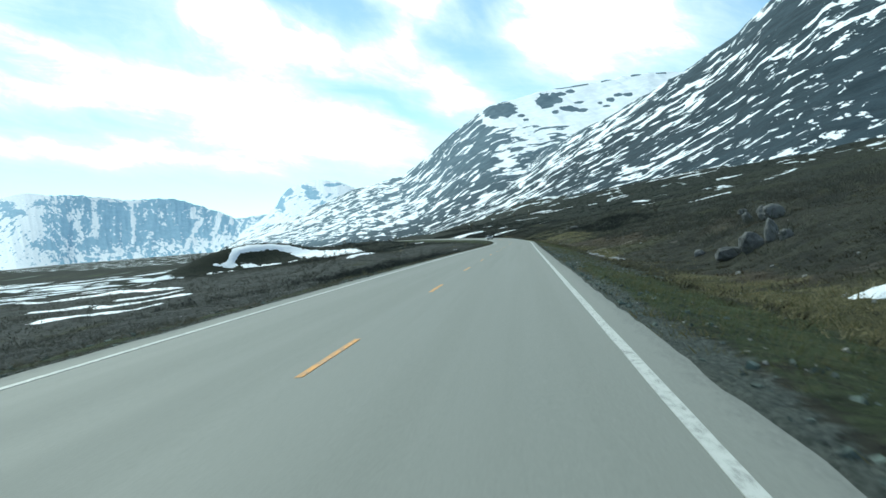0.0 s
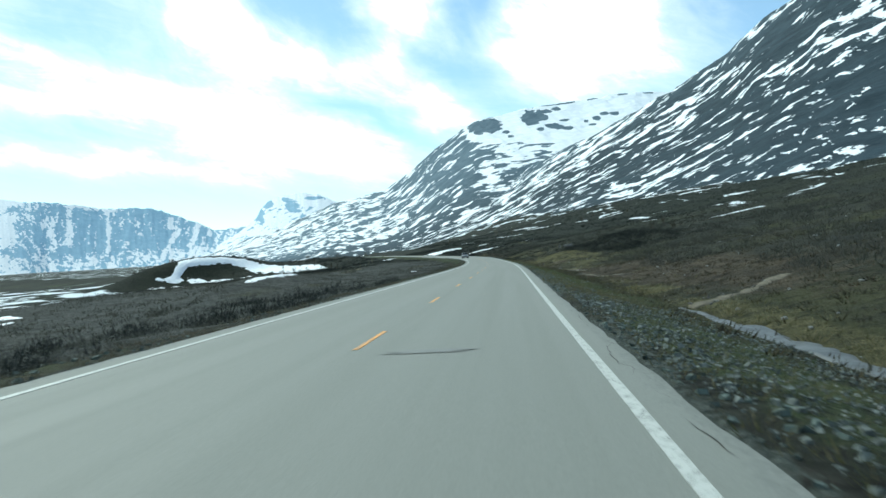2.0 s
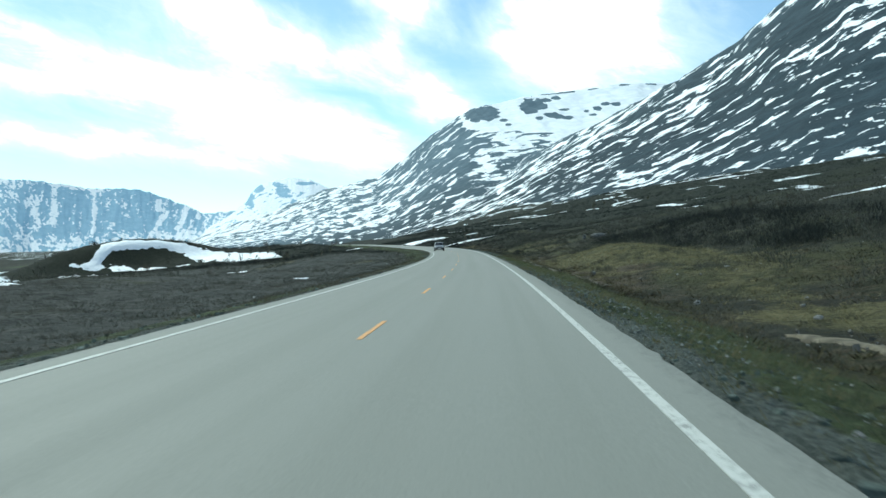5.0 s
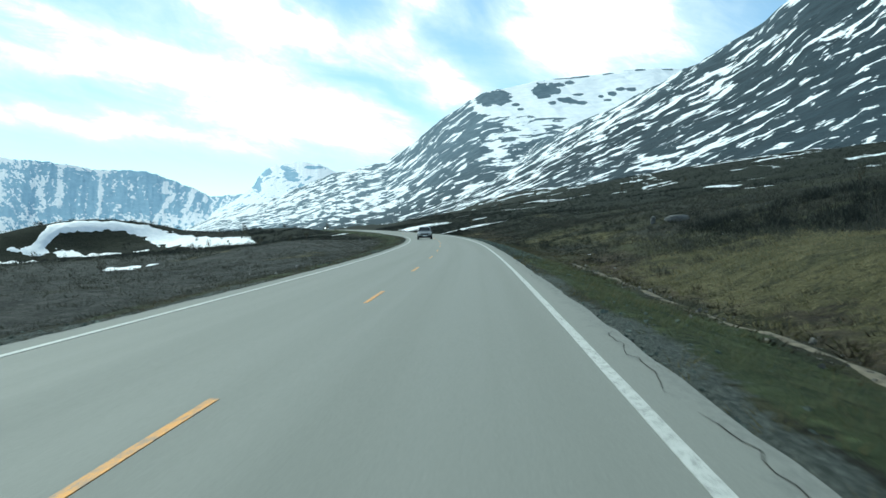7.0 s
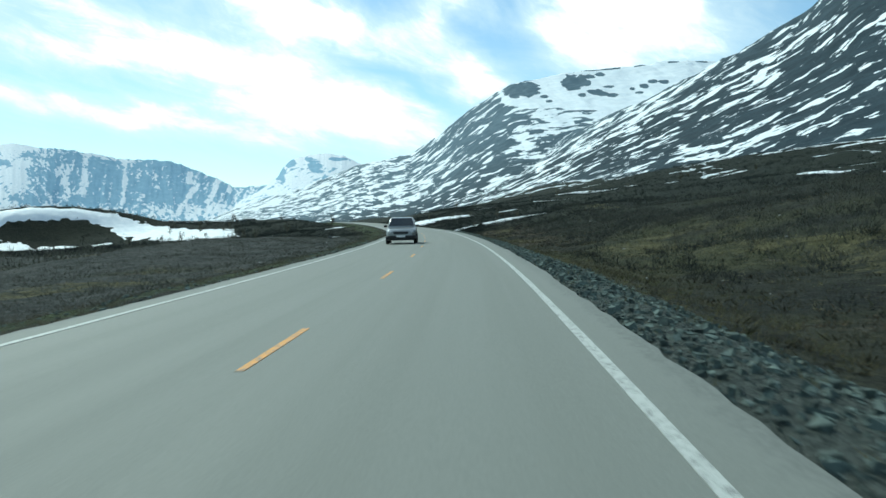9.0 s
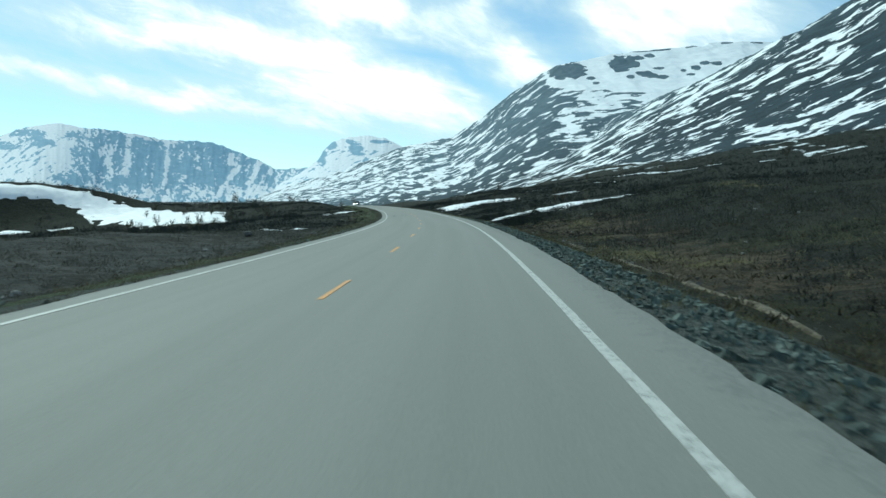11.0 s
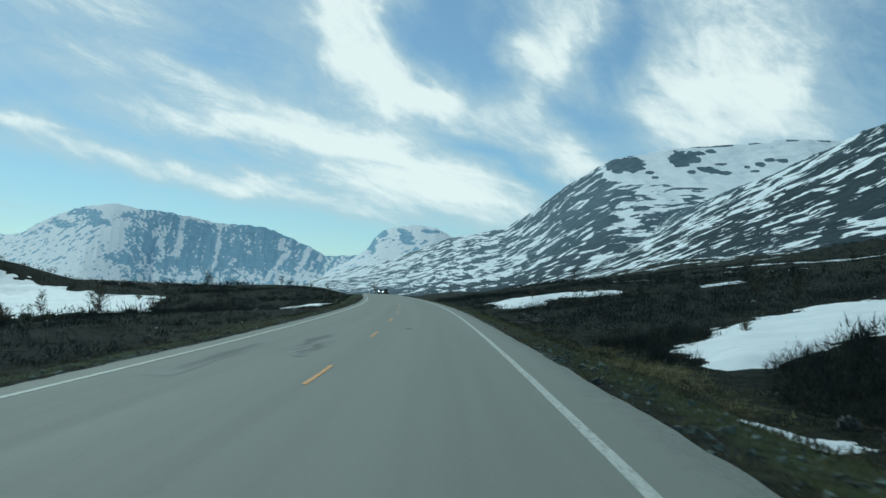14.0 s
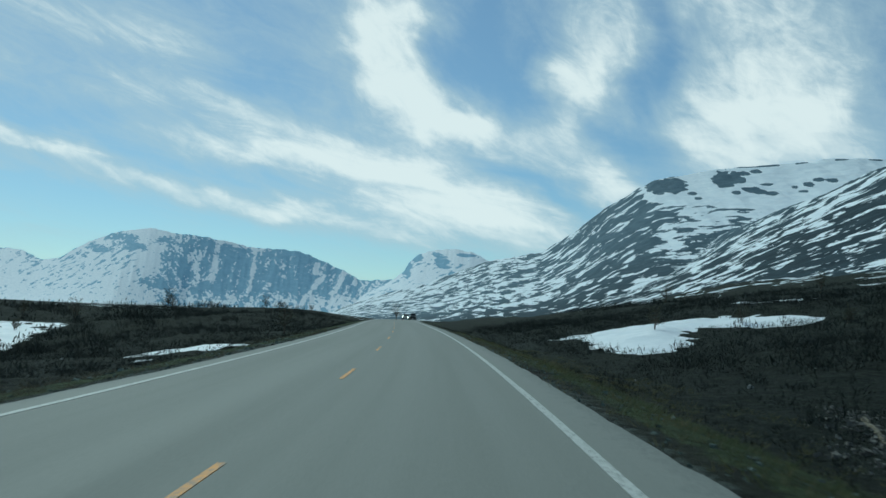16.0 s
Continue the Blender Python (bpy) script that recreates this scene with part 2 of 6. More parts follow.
def m_mountain(name, dark, light, mid, blur, relief):
    """Mountainside: heath and rock broken by snow that lies along the ledges and gullies."""
    m = Mat(name, 0.9, 0.15)
    flow = m.attr("flow", True)
    fine, grit = m.noise(1.0, 8, 0.65, (0.03, 0.03, 0.03)), m.noise(1.0, 6, 0.7, (0.16, 0.16, 0.16))
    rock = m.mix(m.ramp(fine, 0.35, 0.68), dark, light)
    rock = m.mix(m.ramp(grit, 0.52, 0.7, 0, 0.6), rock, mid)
    # rock paler and bluer with range and height: haze put into the colour
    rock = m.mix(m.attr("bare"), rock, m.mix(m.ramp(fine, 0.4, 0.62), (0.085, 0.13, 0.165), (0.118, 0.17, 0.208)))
    streak = m.noise(1.0, 6, 0.58, (1, 1, 1), flow, 0.45)
    thin = m.noise(1.0, 6, 0.6, (2.3, 2.4, 1.0), flow, 0.3, (9, 4, 0))
    s = m.math("ADD", m.math("MULTIPLY", streak, 0.70), m.math("MULTIPLY", thin, 0.30))
    s = m.math("ADD", s, m.attr("snow"))
    mask = m.ramp(s, 0.5 - blur, 0.5 + blur)
    shade = m.mix(m.ramp(thin, 0.3, 0.7), (0.74, 0.78, 0.82), (0.86, 0.88, 0.9))
    m.color(m.mix(mask, rock, shade)).bump(m.math("ADD", m.math("MULTIPLY", fine, 2.0), streak), 0.35, relief)
    return m.m


def m_asphalt():
    m = Mat("asphalt", 0.75, 0.36)
    lane = m.attr("lane", True)
    fine, worn = m.noise(45, 5, 0.75), m.noise(1.0, 5, 0.6, (1.3, 0.015, 1.0), lane)
    wide = m.noise(1.0, 3, 0.5, (0.25, 0.02, 1.0), lane, shift=(4, 2, 0))
    spots = m.noise(7.0, 4, 0.7)
    c = m.mix(m.ramp(fine, 0.3, 0.75), (0.15, 0.156, 0.138), (0.204, 0.212, 0.188))
    c = m.mix(m.ramp(worn, 0.42, 0.68, 0, 0.09), c, (0.144, 0.15, 0.134))
    c = m.mix(m.ramp(wide, 0.45, 0.65, 0, 0.16), c, (0.193, 0.198, 0.176))
    c = m.mix(m.ramp(spots, 0.66, 0.76, 0, 0.35), c, (0.11, 0.113, 0.108))
    # crumbling outer edge
    xyz = m.N("ShaderNodeSeparateXYZ")
    m.L(lane, xyz.inputs[0])
    out = m.math("ADD", m.math("ABSOLUTE", xyz.outputs[0]), m.math("MULTIPLY", m.math("SUBTRACT", m.noise(3.0, 6, 0.7), 0.5), 0.9))
    c = m.mix(m.ramp(out, 3.5, 3.66, 0, 0.45), c, m.mix(m.ramp(m.noise(22, 4, 0.7), 0.4, 0.62), (0.07, 0.075, 0.07), (0.19, 0.195, 0.18)))
    m.color(c).rough(m.ramp(worn, 0.35, 0.7, 0.72, 0.82)).bump(fine, 0.35, 0.004)
    return m.m


def m_paint(name, col, worn):
    m = Mat(name, 0.65, 0.4)
    n = m.noise(14, 6, 0.75)
    m.color(m.mix(m.ramp(n, worn, worn + 0.16), (0.16, 0.16, 0.15), col)).bump(n, 0.3, 0.003)
    return m.m


def m_plain(name, col, rough=0.8, var=0.25, scale=4.0, spec=0.3, metal=0.0, by_island=False):
    m = Mat(name, rough, spec)
    dark = tuple(c * (1 - var) for c in col)
    light = tuple(min(1, c * (1 + var)) for c in col)
    n = m.noise(scale, 5, 0.65)
    f = m.ramp(n, 0.3, 0.7)
    if by_island:
        f = m.math("MULTIPLY", m.math("ADD", f, m.island()), 0.5)
    m.color(m.mix(f, dark, light)).bump(n, 0.35, 0.02)
    m.b.inputs["Metallic"].default_value = metal
    return m.m


def m_plants(name, cols, thin=0.3):
    """Twigs, leaves and grass blades: each blade keeps a tone of its own."""
    m = Mat(name, 0.9, 0.1)
    r = m.island()
    c = m.mix(m.ramp(r, 0.0, 0.5, smooth=False), cols[0], cols[1])
    c = m.mix(m.ramp(r, 0.5, 1.0, smooth=False), c, cols[2])
    c = m.mix(m.ramp(m.noise(0.08, 3, 0.6), 0.45, 0.65, 0, 0.6), c, cols[1])
    m.color(c)
    # thin blades let some light through
    leaf, both = m.N("ShaderNodeBsdfTranslucent"), m.N("ShaderNodeMixShader")
    m.put(leaf.inputs["Color"], c)
    both.inputs[0].default_value = thin
    m.L(m.b.outputs[0], both.inputs[1]), m.L(leaf.outputs[0], both.inputs[2])
    m.L(both.outputs[0], m.nt.nodes["Material Output"].inputs["Surface"])
    return m.m


def m_snow():
    m = Mat("old_snow", 0.6, 0.3)
    a, b = m.noise(0.5, 6, 0.6), m.noise(7, 5, 0.7)
    c = m.mix(m.ramp(a, 0.35, 0.7), (0.76, 0.79, 0.82), (0.87, 0.88, 0.9))
    c = m.mix(m.ramp(b, 0.66, 0.76, 0, 0.5), c, (0.4, 0.37, 0.32))
    m.color(c).bump(m.math("ADD", b, m.math("MULTIPLY", a, 3.0)), 0.6, 0.12)
    return m.m


def m_rock(name, dark, light):
    m = Mat(name, 0.9, 0.2)
    a, b = m.noise(1.5, 7, 0.65), m.noise(9, 6, 0.7)
    c = m.mix(m.ramp(a, 0.35, 0.65), dark, light)
    c = m.mix(m.ramp(b, 0.58, 0.68, 0, 0.6), c, (0.07, 0.07, 0.06))
    m.color(c).bump(m.math("ADD", a, b), 0.8, 0.06)
    return m.m


HEATH = m_heath()
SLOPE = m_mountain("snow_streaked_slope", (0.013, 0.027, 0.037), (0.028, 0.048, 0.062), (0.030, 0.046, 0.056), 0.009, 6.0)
# cliff and peak rock in pale blue: distance haze put into the base colour
CLIFF = m_mountain("hazy_snowy_cliff", (0.25, 0.40, 0.52), (0.31, 0.47, 0.59), (0.23, 0.38, 0.50), 0.016, 10.0)
ASPHALT = m_asphalt()
WHITE_PAINT = m_paint("white_road_paint", (0.45, 0.46, 0.43), 0.36)
YELLOW_PAINT = m_paint("yellow_road_paint", (0.66, 0.29, 0.035), 0.38)
SNOW = m_snow()
ROCK = m_rock("lichen_rock", (0.085, 0.088, 0.086), (0.17, 0.172, 0.165))
WASHED = m_rock("washed_stone", (0.11, 0.105, 0.092), (0.22, 0.21, 0.185))
VERGE_STONE = m_plain("verge_stone", (0.135, 0.150, 0.136), 0.9, 0.6, 9.0, 0.2, by_island=True)
PALE_ROCK = m_rock("pale_rock", (0.20, 0.20, 0.19), (0.38, 0.375, 0.35))
GRAVEL = m_plain("crushed_stone", (0.090, 0.113, 0.100), 0.9, 0.8, 9.0, 0.2, by_island=True)
TWIGS = m_plants("heather_twigs", ((0.053, 0.051, 0.038), (0.100, 0.094, 0.070), (0.060, 0.070, 0.042)))
GREY_TWIGS = m_plants("grey_willow_twigs", ((0.046, 0.050, 0.043), (0.088, 0.086, 0.074), (0.050, 0.060, 0.042)), 0.3)
DARK_TWIGS = m_plants("dark_willow_twigs", ((0.018, 0.024, 0.022), (0.035, 0.039, 0.035), (0.022, 0.031, 0.025)), 0.1)
MOSS = m_plants("moss_and_crowberry", ((0.030, 0.028, 0.020), (0.058, 0.055, 0.030), (0.050, 0.038, 0.026)), 0.0)
RUSSET = m_plants("russet_moss", ((0.072, 0.057, 0.038), (0.135, 0.108, 0.070), (0.050, 0.045, 0.029)), 0.1)
DRY_GRASS = m_plants("dry_grass", ((0.062, 0.060, 0.040), (0.115, 0.10, 0.072), (0.048, 0.054, 0.030)), 0.4)
GREEN_GRASS = m_plants("green_verge_grass", ((0.060, 0.088, 0.036), (0.125, 0.132, 0.080), (0.046, 0.066, 0.030)), 0.4)
GOLD_GRASS = m_plants("golden_turf", ((0.130, 0.120, 0.058), (0.25, 0.225, 0.135), (0.074, 0.076, 0.036)), 0.4)
GRASS = m_plants("verge_grass", ((0.066, 0.082, 0.032), (0.165, 0.145, 0.082), (0.05, 0.066, 0.024)), 0.4)
BARK = m_plain("birch_bark", (0.09, 0.075, 0.06), 0.9, 0.4, 6.0, 0.2)

# ---------------------------------------------------------------- road line and terrain
STEP = 3.0
HUB = (-2.0, 240.0)
KNOTS = np.arange(-20.0, 930.0, 35.0)
BEND = [-7.6, -14.6, -6.4, -7.7, 3.5, 49.0, 49.8, 41.3, 79.0, 108.8, 82.3, 108.1, 114.5, 70.1, 107.3, 77.1, 11.5, -43.1, -73.6, -74.0, -44.2, 10.9, 83.4, 165.9, 253.0, 341.5, 430.1, 518.4]    # 1e-5 per metre
GRADE = [37, -1, -36, -45, -45, -50, -46, -4, 40, 36, 45, 40, 67, 122, 115, 126, 106, 79, 58, 46, 43, -20, -76, -132, -160, -160, -160, -160]
BANK = [-25, -17, -10, -10, -4, -5, -3, 4, 14, 18, 20, 29, 32, 24, 22, 13, 4, 0, -3, -3, -3, -2, -2, -1, -1, -1, 0, 0]
LINE, EDGE_L = 3.18, 3.70         # centre to edge line, centre to the asphalt's left edge
EDGE_S = [0, 100, 130, 200, 250, 300, 325, 345, 390, 415, 460, 540]
EDGE_R = [3.62, 3.63, 3.68, 3.73, 3.72, 3.88, 4.0, 4.12, 4.08, 3.98, 3.88, 3.80]
MEAN_R = 3.76


def wider(s, d):
    """How much farther out than usual the asphalt ends on the right; fades out with the distance."""
    return np.where(d > 3.3, (np.interp(s, EDGE_S, EDGE_R) - MEAN_R) * (1 - smooth(9, 16, d)), 0.0)


RS = np.arange(-20.0, 940.0, STEP)


def road_line():
    psi = np.cumsum(np.interp(RS, KNOTS, BEND) * 1e-5) * STEP
    psi -= np.interp(0, RS, psi)
    xyz = [np.cumsum(v) * STEP for v in (-np.sin(psi), np.cos(psi), np.interp(RS, KNOTS, GRADE) * 1e-4)]
    return [v - np.interp(0, RS, v) for v in xyz] + [psi]


RX, RY, RZ, RPSI = road_line()


def extend(v, s):
    """v along the road, carried on straight before its start and past its end."""
    a = np.interp(s, RS, v)
    a = np.where(s < RS[0], v[0] + (s - RS[0]) * (v[1] - v[0]) / STEP, a)
    return np.where(s > RS[-1], v[-1] + (s - RS[-1]) * (v[-1] - v[-2]) / STEP, a)


def on_road(s, d, up=0.0):
    """Points at arc length s, d metres right of the centre line."""
    s, d = np.broadcast_arrays(np.asarray(s, float), np.asarray(d, float))
    psi = np.interp(s, RS, RPSI)
    x, y = extend(RX, s) + d * np.cos(psi), extend(RY, s) + d * np.sin(psi)
    z = np.interp(s, RS, RZ) + d * np.interp(s, KNOTS, BANK) * 1e-3 + up
    return np.stack([x, y, z], -1)


def road_coords(x, y):
    """Arc length and signed distance right of the centre line for many points."""
    sh = x.shape
    x, y = x.ravel(), y.ravel()
    s, d = np.empty(len(x)), np.empty(len(x))
    fine = np.concatenate([np.arange(-4000.0, -60.0, 40.0), np.arange(-60.0, 940.0, 4.0), np.arange(940.0, 6000.0, 40.0)])
    fx, fy, fp = extend(RX, fine), extend(RY, fine), np.interp(fine, RS, RPSI)
    for i in range(0, len(x), 20000):
        px, py = x[i:i + 20000, None], y[i:i + 20000, None]
        k = ((px - fx) ** 2 + (py - fy) ** 2).argmin(1)
        dx, dy = px[:, 0] - fx[k], py[:, 0] - fy[k]
        along = -dx * np.sin(fp[k]) + dy * np.cos(fp[k])
        ss = fine[k] + np.clip(along, -20, 20)
        right = dx * np.cos(fp[k]) + dy * np.sin(fp[k])
        far = np.hypot(dx, dy)
        s[i:i + 20000] = ss
        d[i:i + 20000] = np.where(np.abs(along) > 25, np.sign(right) * far, right)
    return s.reshape(sh), d.reshape(sh)


def lattice(ix, iy, seed):
    h = (ix.astype(np.int64) * 374761393 + iy.astype(np.int64) * 668265263 + seed * 144269) & 0xFFFFFFFF
    h = ((h ^ (h >> 13)) * 1274126177) & 0xFFFFFFFF
    return ((h ^ (h >> 16)) & 0xFFFF) / 65535.0


def vnoise(x, y, seed=0):
    """Smooth value noise, -1 to 1."""
    ix, iy = np.floor(x), np.floor(y)
    fx, fy = x - ix, y - iy
    fx, fy = fx * fx * (3 - 2 * fx), fy * fy * (3 - 2 * fy)
    a, b = lattice(ix, iy, seed), lattice(ix + 1, iy, seed)
    c, d = lattice(ix, iy + 1, seed), lattice(ix + 1, iy + 1, seed)
    return 2 * (a + (b - a) * fx + (c - a) * fy + (a - b - c + d) * fx * fy) - 1


def fbm(x, y, seed=0, octaves=4, gain=0.5):
    v, amp, tot = 0.0, 1.0, 0.0
    for k in range(octaves):
        v = v + amp * vnoise(x * 2 ** k, y * 2 ** k, seed + 17 * k)
        tot += amp
        amp *= gain
    return v / tot


def smooth(a, b, v):
    t = np.clip((v - a) / (b - a), 0, 1)
    return t * t * (3 - 2 * t)


def bell(x, y, cx, cy, turn, long, wide, power=1.0):
    """A long low mound: 1 on its top, 0 far off; more power makes a flatter top and steeper sides."""
    c, s = math.cos(radians(turn)), math.sin(radians(turn))
    u, v = (x - cx) * c + (y - cy) * s, -(x - cx) * s + (y - cy) * c
    return np.exp(-((u / long) ** 2 + (v / wide) ** 2) ** power)


# height above the road against the distance to its right and left
RIGHT_D = [0, 3.4, 3.9, 4.6, 6.5, 8.5, 11, 15, 22, 30, 45, 80, 120, 180, 270, 400]
RIGHT_H = [-0.35, -0.3, -0.05, -0.12, -0.75, -1.15, -1.05, -0.55, 0.6, 1.7, 4.2, 8.8, 14.5, 28, 40, 55]
LEFT_D = [0, 3.4, 3.9, 4.8, 7, 12, 25, 60, 120, 200, 320, 600]
LEFT_H = [-0.35, -0.3, -0.05, -0.14, -0.7, -1.1, -1.2, -2.4, -5.4, -9.8, -13.0, -14.0]


def ground_z(x, y):
    s, d = road_coords(x, y)
    base = np.interp(s, RS, RZ) + np.clip(d, -4.5, 4.5) * np.interp(s, KNOTS, BANK) * 1e-3
    base = base - 12 * smooth(860, 1150, s)
    bearing = np.degrees(np.arctan2(x - HUB[0], np.maximum(y - HUB[1], 1.0)))
    rise = np.interp(d - wider(s, d), RIGHT_D, RIGHT_H)
    rise = np.where(d > 60, 5.7 + (rise - 5.7) * smooth(-14, 4, bearing), rise)
    z = base + np.where(d > 0, rise, np.interp(-d, LEFT_D, LEFT_H))
    off = smooth(4.2, 14, np.abs(d))
    away = smooth(12, 60, np.abs(d))
    z = z + off * (0.28 * fbm(x / 3.1, y / 3.1, 3, 3) + 0.5 * fbm(x / 11, y / 11, 5, 3)) + away * 1.5 * fbm(x / 37, y / 37, 9, 3)
    right, left = smooth(5, 16, d), smooth(5, 16, -d)
    # grassy bank, hillocks and hollows beside the road
    z = z + right * 0.35 * fbm(x / 2.4, y / 2.4, 57, 3) * bell(x, y, 14.5, 226, 88, 34, 6)
    z = z + right * 0.5 * bell(x, y, 11.5, 238, 90, 13, 2.8) + right * 1.7 * bell(x, y, 31, 252, 86, 34, 8) + right * 1.15 * bell(x, y, 15.0, 233, 88, 20, 4) - right * 0.7 * bell(x, y, 22.5, 236, 88, 24, 4)
    z = z - right * 0.4 * bell(x, y, 8.6, 276, 90, 3, 2) + right * 0.55 * bell(x, y, 7.0, 268, 95, 4, 1.6)
    z = z + right * 1.3 * bell(x, y, 22, 330, 95, 40, 8)
    z = z + right * 1.7 * bell(x, y, 9, 420, 100, 22, 9)
    z = z + right * 1.4 * bell(x, y, 25, 90, 80, 26, 9)
    z = z - right * 1.4 * bell(x, y, 13, 63, 85, 16, 4)
    z = z + left * 10.9 * bell(x, y, -168, 536, 41.8, 40, 14.2, 1.28)
    z = z - 2.0 * smooth(14, 42, -d) * smooth(340, 430, s) * (1 - smooth(545, 590, s))
    z = z - 4.2 * smooth(9, 45, -d) * (1 - smooth(110, 240, s))
    z = z + left * 2.6 * bell(x, y, -118, 604, 20, 50, 24)
    z = z + left * 1.2 * bell(x, y, -80, 575, 60, 40, 16)
    z = z + left * 2.3 * bell(x, y, -34, 193, 90, 32, 9)
    z = z + left * 0.8 * bell(x, y, -34, 345, 80, 30, 12)
    z = z - 4.2 * smooth(14, 48, -d) * smooth(258, 285, s) * (1 - smooth(300, 372, s))
    z = z - left * 4.0 * bell(x, y, -150, 492, 12, 60, 22)
    z = z - left * 2.2 * bell(x, y, -112, 425, 60, 60, 34)
    # the far valley floor lifts slowly towards the mountains
    r = np.hypot(x, y - 240)
    return z + 34 * smooth(900, 4300, r)
# ---------------------------------------------------------------- end of terrain


def part(name, bm, material, parent=None, label=""):
    me = bm if isinstance(bm, bpy.types.Mesh) else bpy.data.meshes.new(name)
    if not isinstance(bm, bpy.types.Mesh):
        bm.to_mesh(me)
        bm.free()
    if material is not None and not me.materials:
        me.materials.append(material)
    ob = new(name, me)
    if parent is not None:
        ob.parent = parent
    if label:
        ob["label"] = label
    return ob


def mesh_from(name, verts, faces, flat=False):
    """A mesh from arrays: faces is an (n, 3) or (n, 4) array."""
    verts, faces = np.asarray(verts, np.float32), np.asarray(faces, np.int32)
    me = bpy.data.meshes.new(name)
    me.vertices.add(len(verts))
    me.vertices.foreach_set("co", verts.ravel())
    n, k = faces.shape
    me.loops.add(n * k)
    me.loops.foreach_set("vertex_index", faces.ravel())
    me.polygons.add(n)
    me.polygons.foreach_set("loop_start", np.arange(0, n * k, k, dtype=np.int32))
    me.polygons.foreach_set("use_smooth", np.full(n, not flat))
    me.update(calc_edges=True)
    return me


def grid_faces(rows, cols):
    i = np.arange(rows - 1)[:, None] * cols + np.arange(cols - 1)[None, :]
    return np.stack([i, i + 1, i + cols + 1, i + cols], -1).reshape(-1, 4)


def give(me, name, values, kind="FLOAT"):
    a = me.attributes.new(name, kind, "POINT")
    a.data.foreach_set("value" if kind == "FLOAT" else "vector", np.asarray(values, np.float32).ravel())


def grown(a, b, step, grow, end):
    """Coordinates evenly spaced from a to b and ever wider out to the two ends."""
    mid = list(np.arange(a, b + step / 2, step))
    lo, hi, w = [a], [mid[-1]], step
    while hi[-1] < end[1] or lo[-1] > end[0]:
        w *= grow
        if hi[-1] < end[1]:
            hi.append(hi[-1] + w)
        if lo[-1] > end[0]:
            lo.append(lo[-1] - w)
    return np.array(lo[:0:-1] + mid + hi[1:])


# sunny turf and russet moss: x, y, turn, half length, half width, strength
GOLD_SPOTS = [(9.4, 34, 88, 20, 2.6, 0.95), (9.6, 87, 87, 13, 1.2, 0.9), (10.0, 115, 88, 13, 1.5, 0.8), (17, 208, 88, 18, 4, 0.7), (15, 234, 88, 24, 5.2, 1.0), (10.6, 239, 90, 17, 2.6, 0.8), (8.5, 318, 96, 26, 4.5, 0.42),
              (13.5, 285, 92, 16, 3.5, 0.42), (-6.0, 409, 102, 18, 3.5, 0.6), (-17.5, 431, 103, 16, 1.6, 0.6), (13, 411, 100, 14, 5, 0.45), (-2.5, 366, 98, 22, 2.0, 0.5),
              (-10.8, 74, 95, 9, 2.2, 0.7), (-47, 345, 100, 16, 7, 0.5), (-20, 298, 98, 22, 4, 0.45), (13, 178, 88, 14, 2.0, 0.5)]
RUSSET_SPOTS = [(11.8, 47, 88, 13, 1.4, 0.8), (10.2, 216, 88, 26, 2.4, 0.8), (9.4, 245, 91, 12, 1.6, 0.9), (14, 150, 88, 45, 6, 0.6), (15, 118, 88, 26, 4, 0.5), (10, 262, 94, 24, 4, 0.5), (1.0, 350, 98, 30, 5, 0.45), (-5, 402, 102, 26, 7, 0.7)]


def cover(x, y, s, d):
    """How much green verge grass, golden turf and russet moss grow at a place."""
    out = np.where(d > 0, d - wider(s, d), -d)
    stony = np.where(d > 0, smooth(244, 264, s) * (1 - smooth(375, 410, s)), 0.0)
    far = np.where(d > 0, 7.0, 6.4) + 0.9 * vnoise(s / 9, d * 0, 31)
    lush = np.where(d > 0, 0.64 + 0.10 * smooth(50, 75, s) - 0.38 * smooth(38, 56, s) * (1 - smooth(88, 110, s)) - 0.15 * smooth(88, 110, s) * (1 - smooth(175, 200, s)) - 0.32 * smooth(385, 420, s) + 0.1 * smooth(185, 205, s) * (1 - smooth(250, 270, s)), 0.42 + 0.2 * smooth(250, 300, s) + 0.14 * smooth(385, 430, s)) + 0.25 * vnoise(s / 16, d / 2, 41)
    green = lush * smooth(3.95, 4.5, out) * (1 - smooth(0, 1.6, out - far)) * (1 - 0.75 * stony)
    gold = sum(k * bell(x, y, cx, cy, turn, a, b) for cx, cy, turn, a, b, k in GOLD_SPOTS)
    russet = sum(k * bell(x, y, cx, cy, turn, a, b) for cx, cy, turn, a, b, k in RUSSET_SPOTS)
    gold = gold + 0.24 * smooth(0.2, 0.5, fbm(x / 13, y / 13, 33, 3)) * smooth(6, 9, np.abs(d)) * (1 - smooth(26, 40, np.abs(d))) * (1 - smooth(370, 420, s))
    russet = russet + 0.28 * smooth(0.15, 0.45, fbm(x / 11, y / 11, 35, 3)) * smooth(7, 10, d) * (1 - smooth(22, 40, d)) * (1 - smooth(400, 450, s))
    gold = gold * np.clip(0.85 + 0.9 * fbm(x / 3.5, y / 3.5, 37, 3), 0.3, 1.2)
    return green, gold * smooth(5, 7, np.abs(d)), russet


